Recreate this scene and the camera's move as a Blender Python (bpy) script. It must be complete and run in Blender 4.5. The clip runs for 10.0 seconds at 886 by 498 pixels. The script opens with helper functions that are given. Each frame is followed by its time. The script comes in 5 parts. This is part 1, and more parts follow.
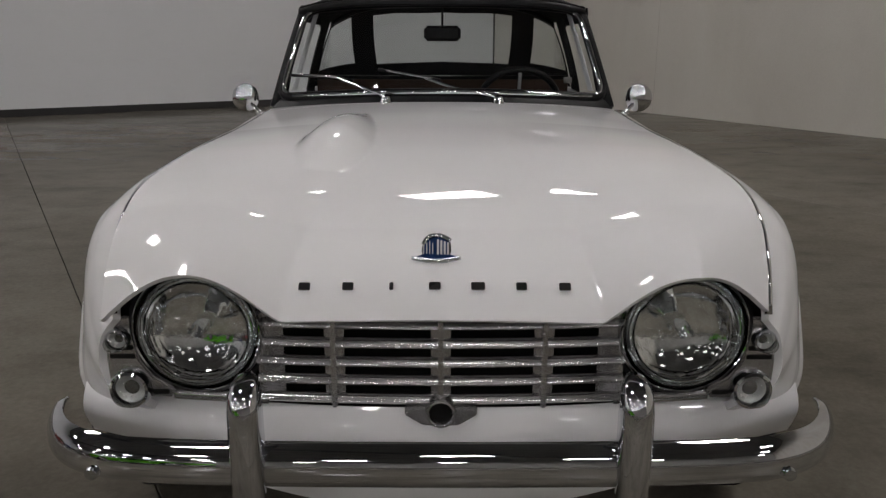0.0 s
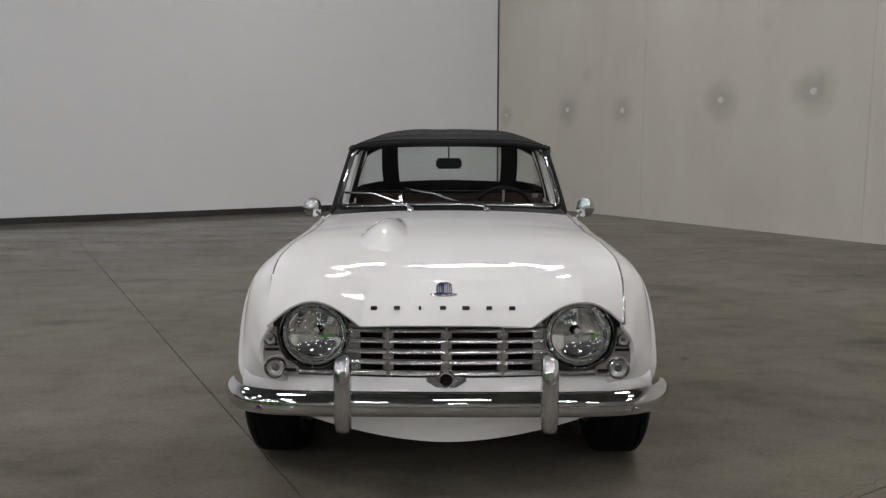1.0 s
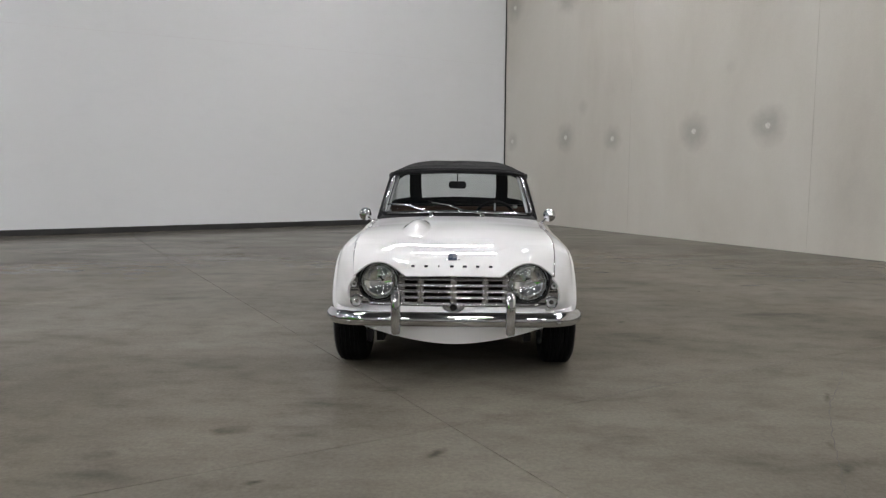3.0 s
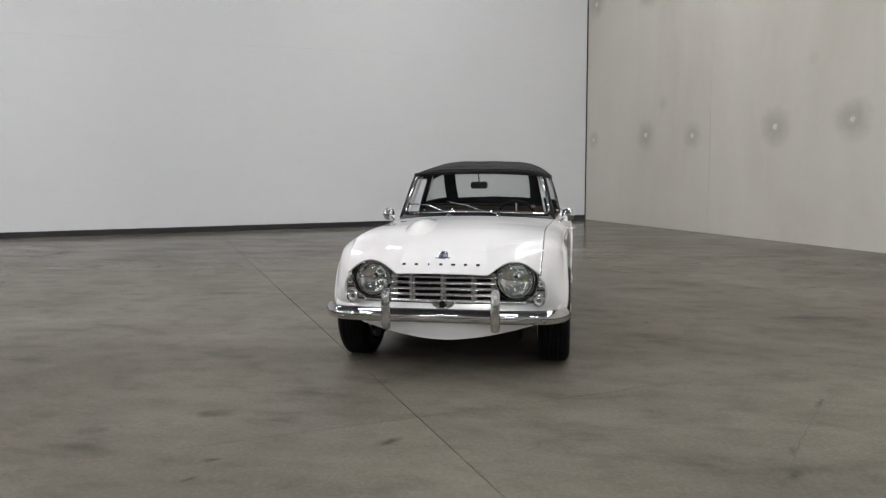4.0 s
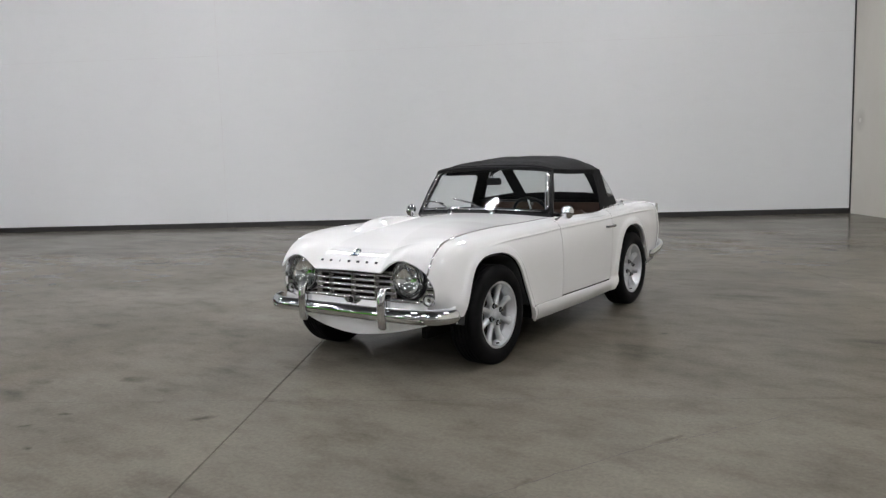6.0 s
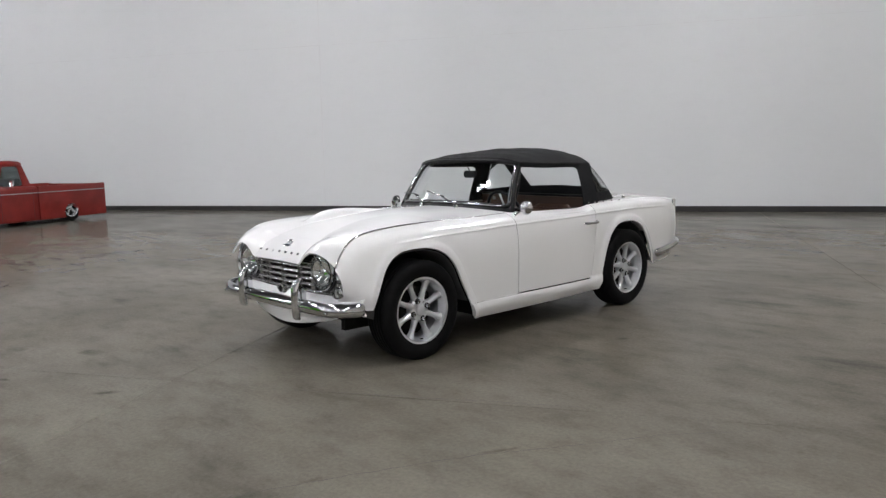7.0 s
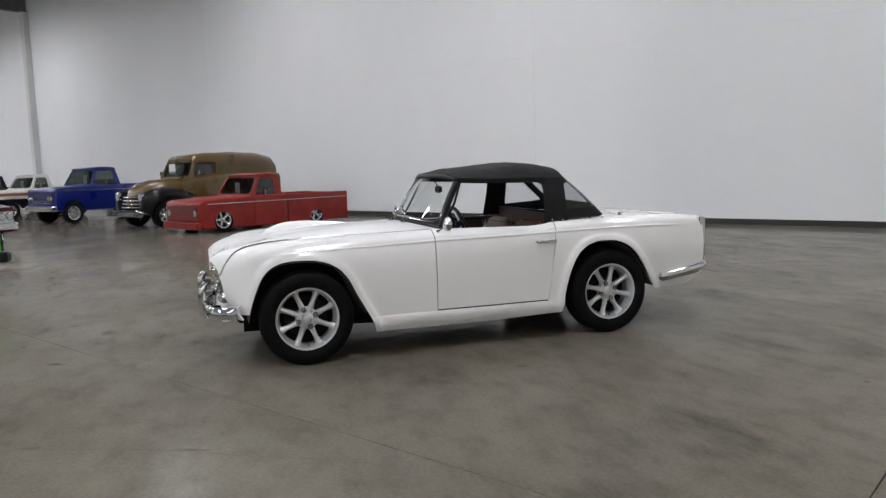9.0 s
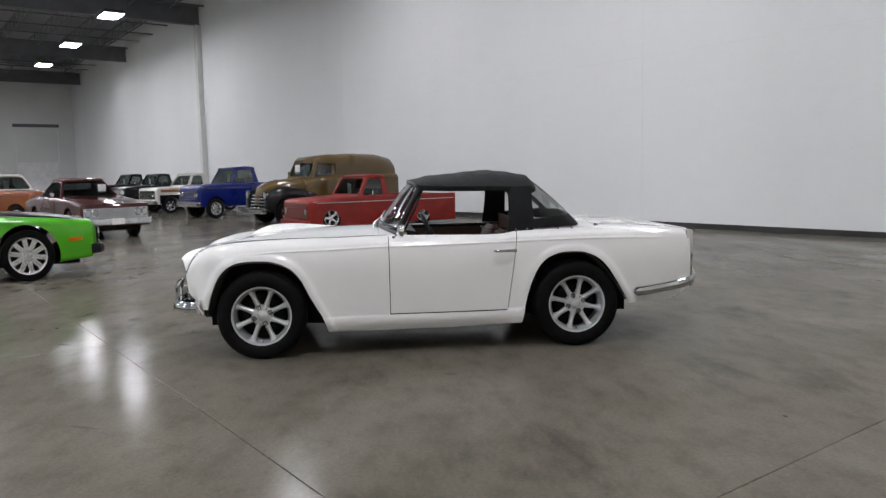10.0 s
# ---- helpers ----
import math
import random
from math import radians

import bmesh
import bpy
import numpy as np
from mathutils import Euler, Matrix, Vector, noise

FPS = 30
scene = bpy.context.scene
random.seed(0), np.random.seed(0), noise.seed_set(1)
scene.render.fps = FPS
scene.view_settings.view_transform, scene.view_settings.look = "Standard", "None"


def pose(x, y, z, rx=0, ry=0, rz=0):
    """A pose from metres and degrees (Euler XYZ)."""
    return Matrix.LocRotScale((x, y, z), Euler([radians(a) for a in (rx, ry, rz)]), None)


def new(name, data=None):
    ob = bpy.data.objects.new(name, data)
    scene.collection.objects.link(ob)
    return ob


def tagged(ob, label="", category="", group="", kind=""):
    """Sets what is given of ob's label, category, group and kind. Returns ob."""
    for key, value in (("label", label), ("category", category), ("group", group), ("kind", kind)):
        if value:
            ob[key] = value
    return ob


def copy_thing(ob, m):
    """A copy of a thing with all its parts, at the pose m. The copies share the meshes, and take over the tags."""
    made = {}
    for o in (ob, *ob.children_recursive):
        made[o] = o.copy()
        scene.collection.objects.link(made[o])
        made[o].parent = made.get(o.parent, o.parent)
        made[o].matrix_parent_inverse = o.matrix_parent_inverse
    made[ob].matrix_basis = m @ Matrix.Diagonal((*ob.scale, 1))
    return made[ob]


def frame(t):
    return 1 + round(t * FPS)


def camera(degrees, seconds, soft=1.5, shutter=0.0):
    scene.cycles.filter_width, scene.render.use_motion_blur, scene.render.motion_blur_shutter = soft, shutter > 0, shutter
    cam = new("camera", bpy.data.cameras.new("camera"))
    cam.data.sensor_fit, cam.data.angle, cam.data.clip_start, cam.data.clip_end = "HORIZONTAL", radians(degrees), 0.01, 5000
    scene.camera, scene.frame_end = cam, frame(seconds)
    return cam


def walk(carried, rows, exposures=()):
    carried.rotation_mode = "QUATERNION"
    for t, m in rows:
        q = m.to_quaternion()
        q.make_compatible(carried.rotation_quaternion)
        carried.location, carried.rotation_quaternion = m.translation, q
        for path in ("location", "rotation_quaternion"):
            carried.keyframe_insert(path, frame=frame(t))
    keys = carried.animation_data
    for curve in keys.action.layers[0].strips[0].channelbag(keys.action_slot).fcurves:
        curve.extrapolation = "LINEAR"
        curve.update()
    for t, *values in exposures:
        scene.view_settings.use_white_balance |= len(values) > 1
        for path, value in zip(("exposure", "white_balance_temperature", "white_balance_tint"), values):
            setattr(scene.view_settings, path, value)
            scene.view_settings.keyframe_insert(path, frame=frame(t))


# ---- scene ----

# ================= camera and walk =================
cam = camera(60.9, 10.0, soft=1.35)
PATH = [
    (0.0, 0.0034, -1.6959, 1.0343, -0.000, -15.460, 0.075),
    (0.5, -0.0086, -2.2354, 1.1112, 0.434, -9.464, -0.326),
    (1.0, 0.0190, -2.7959, 1.1322, 0.726, -7.550, -0.060),
    (1.5, 0.0019, -3.3565, 1.1646, 0.515, -4.626, -0.045),
    (2.0, 0.0164, -3.8871, 1.1626, 1.648, -4.848, 0.299),
    (2.5, 0.0065, -4.3360, 1.1727, 2.161, -4.402, 0.086),
    (3.0, 0.0616, -4.6135, 1.1784, 1.689, -6.059, 0.330),
    (3.2, 0.1320, -4.7068, 1.1791, 2.493, -5.862, 0.287),
    (4.5, 1.2637, -4.6241, 1.1985, 15.706, -6.271, -0.722),
    (5.0, 1.8298, -4.4156, 1.2064, 21.514, -6.025, -1.091),
    (5.5, 2.4338, -4.1541, 1.1984, 28.414, -6.062, -1.621),
    (7.0, 3.9929, -2.9024, 1.2247, 46.974, -7.305, -1.122),
    (7.5, 4.4450, -2.4109, 1.2385, 51.467, -7.375, -1.130),
    (8.0, 4.8216, -1.8658, 1.2319, 57.208, -7.267, -1.401),
    (8.5, 5.1725, -1.2810, 1.2464, 64.922, -6.551, -2.092),
    (9.0, 5.4295, -0.6162, 1.2254, 72.096, -6.207, -1.825),
    (9.5, 5.6685, 0.0689, 1.2408, 78.439, -6.023, -1.363),
    (10.0, 5.7977, 0.7531, 1.2378, 84.584, -5.836, -1.251),
]


def eye_pose(x, y, z, yaw, pitch, lean):
    """Camera pose from place, heading, pitch and lean to its left, in degrees."""
    return pose(x, y, z, 0, 0, yaw) @ pose(0, 0, 0, 90 + pitch, 0, 0) @ pose(0, 0, 0, 0, 0, lean)


EXPOSURES = [(0.0, -0.88, 6750, 13), (0.5, -0.56, 6700, 12), (1.0, -0.36, 6620, 11), (1.5, -0.17, 6560, 10), (2.5, -0.02, 6530, 10), (4.5, 0.13, 6500, 10),
             (5.5, 0.17, 6450, 10), (7.5, 0.17, 6380, 11), (10.0, 0.16, 6330, 11)]
walk(cam, [(t, eye_pose(*r)) for t, *r in PATH], EXPOSURES)

# ================= world and lamps =================
world = bpy.data.worlds.new("world")
scene.world = world
world.use_nodes = True
world.node_tree.nodes["Background"].inputs[0].default_value = (0.5, 0.55, 0.62, 1)
world.node_tree.nodes["Background"].inputs[1].default_value = 0.02
LAMP_STRENGTH = 73.0

# ================= materials =================


def nodes_of(name):
    m = bpy.data.materials.new(name)
    m.use_nodes = True
    nt = m.node_tree
    return m, nt, nt.nodes["Principled BSDF"]


def ramp(nt, source, stops):
    r = nt.nodes.new("ShaderNodeValToRGB")
    while len(r.color_ramp.elements) < len(stops):
        r.color_ramp.elements.new(0.5)
    for e, (p, c) in zip(r.color_ramp.elements, stops):
        e.position = p
        e.color = (*c, 1) if len(c) == 3 else c
    nt.links.new(source, r.inputs[0])
    return r.outputs[0]


def grey(v):
    return (v, v, v)


def noise_out(nt, scale, detail=4.0, rough=0.55, coord="Object", stretch=(1, 1, 1), distort=0.0):
    if coord == "World":
        src = nt.nodes.new("ShaderNodeNewGeometry").outputs["Position"]
    else:
        src = nt.nodes.new("ShaderNodeTexCoord").outputs["Object"]
    mp = nt.nodes.new("ShaderNodeMapping")
    mp.inputs["Scale"].default_value = stretch
    nt.links.new(src, mp.inputs[0])
    n = nt.nodes.new("ShaderNodeTexNoise")
    n.inputs["Scale"].default_value = scale
    n.inputs["Detail"].default_value = detail
    n.inputs["Roughness"].default_value = rough
    n.inputs["Distortion"].default_value = distort
    nt.links.new(mp.outputs[0], n.inputs[0])
    return n.outputs[0]


def mix(nt, fac, a, b, mode="MIX"):
    x = nt.nodes.new("ShaderNodeMix")
    x.data_type = "RGBA"
    x.blend_type = mode
    for sock, v in ((x.inputs[0], fac), (x.inputs[6], a), (x.inputs[7], b)):
        if hasattr(v, "links"):
            nt.links.new(v, sock)
        elif isinstance(v, (int, float)):
            sock.default_value = v
        else:
            sock.default_value = (*v, 1) if len(v) == 3 else v
    return x.outputs[2]


def bump(nt, bsdf, height, strength, distance):
    b = nt.nodes.new("ShaderNodeBump")
    b.inputs["Strength"].default_value = strength
    b.inputs["Distance"].default_value = distance
    nt.links.new(height, b.inputs["Height"])
    nt.links.new(b.outputs[0], bsdf.inputs["Normal"])


def mat(name, col, rough=0.5, metal=0.0, vary=0.12, scale=6.0, grain=60.0, relief=0.0, coat=0.0, rough_vary=0.1, spec=0.5, coord="Object", coat_rough=0.04):
    """A painted or moulded surface: colour varied broadly and finely, roughness uneven, fine relief."""
    m, nt, p = nodes_of(name)
    broad = noise_out(nt, scale, 5, coord=coord)
    fine = noise_out(nt, grain, 3, coord=coord)
    lo = tuple(c * (1 - vary) for c in col)
    hi = tuple(min(1, c * (1 + vary)) for c in col)
    c1 = ramp(nt, broad, [(0.3, lo), (0.7, hi)])
    c2 = mix(nt, 0.35, c1, ramp(nt, fine, [(0.3, grey(1 - vary)), (0.7, grey(1.0))]), "MULTIPLY")
    nt.links.new(c2, p.inputs["Base Color"])
    nt.links.new(ramp(nt, broad, [(0.3, grey(max(0.02, rough - rough_vary / 2))), (0.75, grey(min(1, rough + rough_vary / 2)))]), p.inputs["Roughness"])
    p.inputs["Metallic"].default_value = metal
    p.inputs["Coat Weight"].default_value = coat
    p.inputs["Coat Roughness"].default_value = coat_rough
    p.inputs["Specular IOR Level"].default_value = spec
    if relief:
        bump(nt, p, fine, 0.4, relief)
    return m


def glass_mat(name, tint=(0.92, 0.95, 0.94), ior=1.45, rough=0.0):
    """A thin pane: what lies behind shows, with a sharp reflection that grows at a slant."""
    m, nt, p = nodes_of(name)
    nt.nodes.remove(p)
    tr = nt.nodes.new("ShaderNodeBsdfTransparent")
    tr.inputs[0].default_value = (*tint, 1)
    gl = nt.nodes.new("ShaderNodeBsdfGlossy")
    gl.inputs["Roughness"].default_value = rough
    lw = nt.nodes.new("ShaderNodeLayerWeight")
    lw.inputs[0].default_value = 0.5
    pw = nt.nodes.new("ShaderNodeMath")
    pw.operation = "POWER"
    pw.inputs[1].default_value = 4.5
    nt.links.new(lw.outputs["Facing"], pw.inputs[0])
    fr = nt.nodes.new("ShaderNodeMath")
    fr.operation = "MULTIPLY_ADD"
    fr.inputs[1].default_value = 0.9
    fr.inputs[2].default_value = (ior - 1) ** 2 / (ior + 1) ** 2 * 1.6
    nt.links.new(pw.outputs[0], fr.inputs[0])
    mx = nt.nodes.new("ShaderNodeMixShader")
    nt.links.new(fr.outputs[0], mx.inputs[0])
    nt.links.new(tr.outputs[0], mx.inputs[1])
    nt.links.new(gl.outputs[0], mx.inputs[2])
    nt.links.new(mx.outputs[0], nt.nodes["Material Output"].inputs[0])
    return m


def cut_glass_mat(name):
    """Moulded glass that bends what lies behind it."""
    m, nt, p = nodes_of(name)
    p.inputs["Base Color"].default_value = (0.97, 0.985, 0.98, 1)
    p.inputs["Transmission Weight"].default_value = 1.0
    p.inputs["Roughness"].default_value = 0.07
    p.inputs["IOR"].default_value = 1.26
    return m


def emit_mat(name, col, strength):
    m, nt, p = nodes_of(name)
    p.inputs["Base Color"].default_value = (0.8, 0.8, 0.8, 1)
    p.inputs["Emission Color"].default_value = (*col, 1)
    p.inputs["Emission Strength"].default_value = strength
    return m


FLOOR_MARKS = [  # x, y, half length, half width, turn, darkness
    (-0.98, -1.36, 0.22, 0.13, 10, 0.4), (-0.05, -1.58, 0.19, 0.06, 62, 0.5), (-1.45, -1.67, 0.26, 0.13, 15, 0.28),
    (-2.55, 2.04, 0.6, 0.3, 12, 0.28), (-5.4, 2.3, 0.9, 0.3, 15, 0.3), (2.35, 2.76, 0.05, 0.03, 0, 0.8), (1.28, 1.2, 0.10, 0.05, 60, 0.35),
    (-0.72, -1.90, 0.10, 0.05, 30, 0.5), (-0.72, -2.10, 0.10, 0.04, 60, 0.5), (1.58, -1.70, 0.14, 0.07, 60, 0.45), (1.65, -1.42, 0.16, 0.05, 70, 0.35),
    (1.97, -0.70, 0.2, 0.04, 65, 0.4), (3.03, 3.19, 0.6, 0.12, 20, 0.35), (-2.69, -0.4, 0.07, 0.04, 60, 0.4), (-0.40, -2.25, 0.06, 0.04, 0, 0.5),
]


def concrete_floor_mat():
    m, nt, p = nodes_of("polished_concrete")
    broad = noise_out(nt, 0.28, 3, 0.5, "World")
    cloud = noise_out(nt, 0.9, 5, 0.6, "World", (0.7, 1.0, 1))
    smear = noise_out(nt, 1.5, 6, 0.6, "World", (0.6, 1.5, 1))
    blots = noise_out(nt, 5.0, 5, 0.6, "World", (0.8, 1.2, 1))
    patch = noise_out(nt, 0.55, 4, 0.5, "World", (1.3, 0.6, 1))
    fine = noise_out(nt, 48, 6, 0.75, "World")
    chips = noise_out(nt, 9, 3, 0.5, "World")
    c = ramp(nt, broad, [(0.25, (0.118, 0.107, 0.085)), (0.5, (0.145, 0.132, 0.107)), (0.75, (0.174, 0.160, 0.132))])
    c = mix(nt, 1.0, c, ramp(nt, cloud, [(0.25, grey(0.80)), (0.5, grey(1.0)), (0.75, grey(1.16))]), "MULTIPLY")
    c = mix(nt, 1.0, c, ramp(nt, smear, [(0.27, grey(0.55)), (0.42, grey(0.92)), (0.62, grey(1.07))]), "MULTIPLY")
    c = mix(nt, 1.0, c, ramp(nt, blots, [(0.26, grey(0.78)), (0.5, grey(1.0)), (0.72, grey(1.07))]), "MULTIPLY")
    c = mix(nt, 1.0, c, ramp(nt, patch, [(0.3, (0.90, 0.88, 0.84)), (0.5, grey(1.0)), (0.7, (1.05, 1.06, 1.06))]), "MULTIPLY")
    c = mix(nt, 1.0, c, ramp(nt, fine, [(0.25, grey(0.76)), (0.7, grey(1.11))]), "MULTIPLY")
    c = mix(nt, 1.0, c, ramp(nt, chips, [(0.17, grey(0.5)), (0.23, grey(1.0))]), "MULTIPLY")
    # oil marks and scuffs, each with its own place
    pos = nt.nodes.new("ShaderNodeNewGeometry").outputs["Position"]
    wob = noise_out(nt, 8.0, 4, 0.6, "World")
    for x, y, sx, sy, turn, dark in FLOOR_MARKS:
        mp = nt.nodes.new("ShaderNodeMapping")
        mp.vector_type = "TEXTURE"
        mp.inputs["Location"].default_value = (x, y, 0)
        mp.inputs["Rotation"].default_value = (0, 0, radians(turn))
        mp.inputs["Scale"].default_value = (sx, sy, 1)
        nt.links.new(pos, mp.inputs[0])
        ln = nt.nodes.new("ShaderNodeVectorMath")
        ln.operation = "LENGTH"
        nt.links.new(mp.outputs[0], ln.inputs[0])
        ad = nt.nodes.new("ShaderNodeMath")
        ad.operation = "MULTIPLY_ADD"
        nt.links.new(wob, ad.inputs[0])
        ad.inputs[1].default_value = 1.0
        nt.links.new(ln.outputs["Value"], ad.inputs[2])
        c = mix(nt, 1.0, c, ramp(nt, ad.outputs[0], [(0.55, grey(1 - dark)), (1.0, grey(1.0))]), "MULTIPLY")
    info = nt.nodes.new("ShaderNodeObjectInfo").outputs["Random"]
    c = mix(nt, 1.0, c, ramp(nt, info, [(0.0, grey(0.95)), (1.0, grey(1.05))]), "MULTIPLY")
    nt.links.new(c, p.inputs["Base Color"])
    nt.links.new(ramp(nt, cloud, [(0.3, grey(0.10)), (0.7, grey(0.17))]), p.inputs["Roughness"])
    p.inputs["Specular IOR Level"].default_value = 0.0
    bump(nt, p, fine, 0.06, 0.0006)
    # half-worn polish: a reflection that grows at a slant
    gl = nt.nodes.new("ShaderNodeBsdfGlossy")
    nt.links.new(ramp(nt, cloud, [(0.3, grey(0.125)), (0.7, grey(0.185))]), gl.inputs["Roughness"])
    fr = nt.nodes.new("ShaderNodeFresnel")
    fr.inputs["IOR"].default_value = 1.2
    worn = nt.nodes.new("ShaderNodeMath")
    worn.operation = "MULTIPLY"
    nt.links.new(fr.outputs[0], worn.inputs[0])
    nt.links.new(ramp(nt, smear, [(0.3, grey(0.52)), (0.65, grey(0.80))]), worn.inputs[1])
    mx = nt.nodes.new("ShaderNodeMixShader")
    nt.links.new(worn.outputs[0], mx.inputs[0])
    nt.links.new(p.outputs[0], mx.inputs[1])
    nt.links.new(gl.outputs[0], mx.inputs[2])
    nt.links.new(mx.outputs[0], nt.nodes["Material Output"].inputs[0])
    return m


def wall_paint_mat():
    m, nt, p = nodes_of("white_wall_paint")
    broad = noise_out(nt, 0.25, 4, 0.5, "World", (1, 1, 0.4))
    fine = noise_out(nt, 90, 3, 0.6, "World")
    scuff = noise_out(nt, 1.6, 6, 0.7, "World", (1, 1, 2.5), 1.2)
    c = ramp(nt, broad, [(0.3, (0.665, 0.68, 0.69)), (0.7, (0.715, 0.73, 0.74))])
    c = mix(nt, 1.0, c, ramp(nt, scuff, [(0.25, grey(0.975)), (0.5, grey(1.0))]), "MULTIPLY")
    nt.links.new(c, p.inputs["Base Color"])
    p.inputs["Roughness"].default_value = 0.62
    bump(nt, p, fine, 0.15, 0.001)
    return m


def panel_concrete_mat(spots):
    """Bare tilt-up concrete, stained round the filled lifting holes."""
    m, nt, p = nodes_of("stained_concrete_panel")
    broad = noise_out(nt, 0.45, 6, 0.6, "World", (1, 1, 0.35), 0.5)
    fine = noise_out(nt, 70, 4, 0.65, "World")
    drip = noise_out(nt, 1.2, 5, 0.6, "World", (1, 1, 0.08))
    c = ramp(nt, broad, [(0.28, (0.485, 0.462, 0.41)), (0.5, (0.555, 0.535, 0.48)), (0.72, (0.605, 0.59, 0.54))])
    c = mix(nt, 1.0, c, ramp(nt, drip, [(0.3, grey(0.975)), (0.5, grey(1.0))]), "MULTIPLY")
    c = mix(nt, 1.0, c, ramp(nt, fine, [(0.25, grey(0.93)), (0.7, grey(1.02))]), "MULTIPLY")
    pos = nt.nodes.new("ShaderNodeNewGeometry").outputs["Position"]
    wob = noise_out(nt, 5.0, 4, 0.6, "World")
    for centre, size, dark in spots:
        d = nt.nodes.new("ShaderNodeVectorMath")
        d.operation = "DISTANCE"
        d.inputs[1].default_value = centre
        nt.links.new(pos, d.inputs[0])
        a = nt.nodes.new("ShaderNodeMath")
        a.operation = "MULTIPLY_ADD"
        nt.links.new(wob, a.inputs[0])
        a.inputs[1].default_value = size * 0.9
        nt.links.new(d.outputs["Value"], a.inputs[2])
        k = ramp(nt, a.outputs[0], [(size * 0.45, grey(1 - dark * 0.6)), (size * 0.8, grey(1 - dark * 0.8)), (size * 1.75, grey(1.0))])
        c = mix(nt, 1.0, c, k, "MULTIPLY")
    nt.links.new(c, p.inputs["Base Color"])
    p.inputs["Roughness"].default_value = 0.75
    bump(nt, p, fine, 0.3, 0.0015)
    return m


def canvas_mat(name, col):
    m, nt, p = nodes_of(name)
    weave = noise_out(nt, 420, 2, 0.6)
    broad = noise_out(nt, 5, 5, 0.6)
    c = ramp(nt, broad, [(0.3, tuple(v * 0.8 for v in col)), (0.7, tuple(v * 1.25 for v in col))])
    nt.links.new(c, p.inputs["Base Color"])
    p.inputs["Roughness"].default_value = 0.62
    p.inputs["Specular IOR Level"].default_value = 0.12
    bump(nt, p, mix(nt, 0.5, weave, noise_out(nt, 7, 3)), 0.5, 0.012)
    return m


def chrome_mat():
    m, nt, p = nodes_of("chrome")
    n = noise_out(nt, 14, 4)
    p.inputs["Metallic"].default_value = 1.0
    nt.links.new(ramp(nt, n, [(0.3, (0.60, 0.61, 0.635)), (0.7, (0.68, 0.69, 0.71))]), p.inputs["Base Color"])
    nt.links.new(ramp(nt, n, [(0.35, grey(0.012)), (0.75, grey(0.03))]), p.inputs["Roughness"])
    return m


WHITE = mat("white_car_paint", (0.80, 0.802, 0.80), 0.5, 0, 0.012, 1.2, 200, 0, 1.0, 0.04, 0.0, coat_rough=0.012)
CHROME = chrome_mat()
ALLOY = mat("silver_alloy_paint", (0.65, 0.665, 0.69), 0.32, 0.7, 0.06, 20, 150, 0.0, 0.3)
TYRE = mat("tyre_rubber", (0.007, 0.007, 0.0075), 0.55, 0, 0.25, 18, 160, 0.0006, 0, 0.1, 0.06)
# Also colours the rings that stand for shade round the headlights.
BLACK = mat("black_trim_and_shade", (0.009, 0.009, 0.010), 0.4, 0, 0.2, 15, 200, 0.0002, 0, 0.1, 0.22)
# Also colours plates and bars that stand for shade in openings.
UNDER = mat("dark_underbody_and_shade", (0.010, 0.0095, 0.009), 0.85, 0, 0.3, 9, 80, 0.001, 0, 0.1, 0.15)
CANVAS = canvas_mat("black_hood_canvas", (0.011, 0.0115, 0.0125))
GLASS = glass_mat("clear_glass")
VINYL = glass_mat("hazy_vinyl_pane", (0.80, 0.82, 0.82), 1.45, 0.06)
LEATHER = mat("brown_vinyl_trim", (0.070, 0.035, 0.021), 0.5, 0, 0.15, 9, 90, 0.0008)
GRILLE = mat("grille_anodised", (0.44, 0.435, 0.43), 0.24, 0.85, 0.1, 12, 120, 0.0003)
FLOOR = concrete_floor_mat()
WALL = wall_paint_mat()
BASE = mat("black_vinyl_base", (0.02, 0.02, 0.02), 0.5, 0, 0.2, 3, 60, coord="World")
STEEL = mat("grey_painted_steel", (0.10, 0.104, 0.112), 0.55, 0, 0.15, 1.5, 40, coord="World")
DECK = mat("roof_deck_paint", (0.20, 0.205, 0.215), 0.7, 0, 0.1, 0.8, 30, coord="World")

# ================= mesh helpers =================


def mesh_from(name, verts, faces, smooth=True):
    me = bpy.data.meshes.new(name)
    me.from_pydata([tuple(v) for v in verts], [], [tuple(f) for f in faces])
    me.update()
    if smooth:
        for p in me.polygons:
            p.use_smooth = True
    return me


def part(name, shape, material, parent=None, label=""):
    """Link a bmesh or a mesh as ONE object, under a thing or a part."""
    if isinstance(shape, bmesh.types.BMesh):
        me = bpy.data.meshes.new(name)
        bmesh.ops.recalc_face_normals(shape, faces=shape.faces[:])
        shape.to_mesh(me)
        shape.free()
    else:
        me = shape
    me.materials.clear()
    me.materials.append(material)
    ob = new(name, me)
    if parent:
        ob.parent = parent
    if label:
        ob["label"] = label
    return ob


def thing(name, label, category, m=None, group="", kind=""):
    ob = new(name)
    ob.empty_display_size = 0.2
    if m:
        ob.matrix_world = m
    return tagged(ob, label, category, group, kind)


def soften(bm, angle=35):
    """Smooth faces, sharp where they meet at more than angle degrees."""
    for f in bm.faces:
        f.smooth = True
    for e in bm.edges:
        if len(e.link_faces) == 2 and e.calc_face_angle(0) > radians(angle):
            e.smooth = False
    return bm


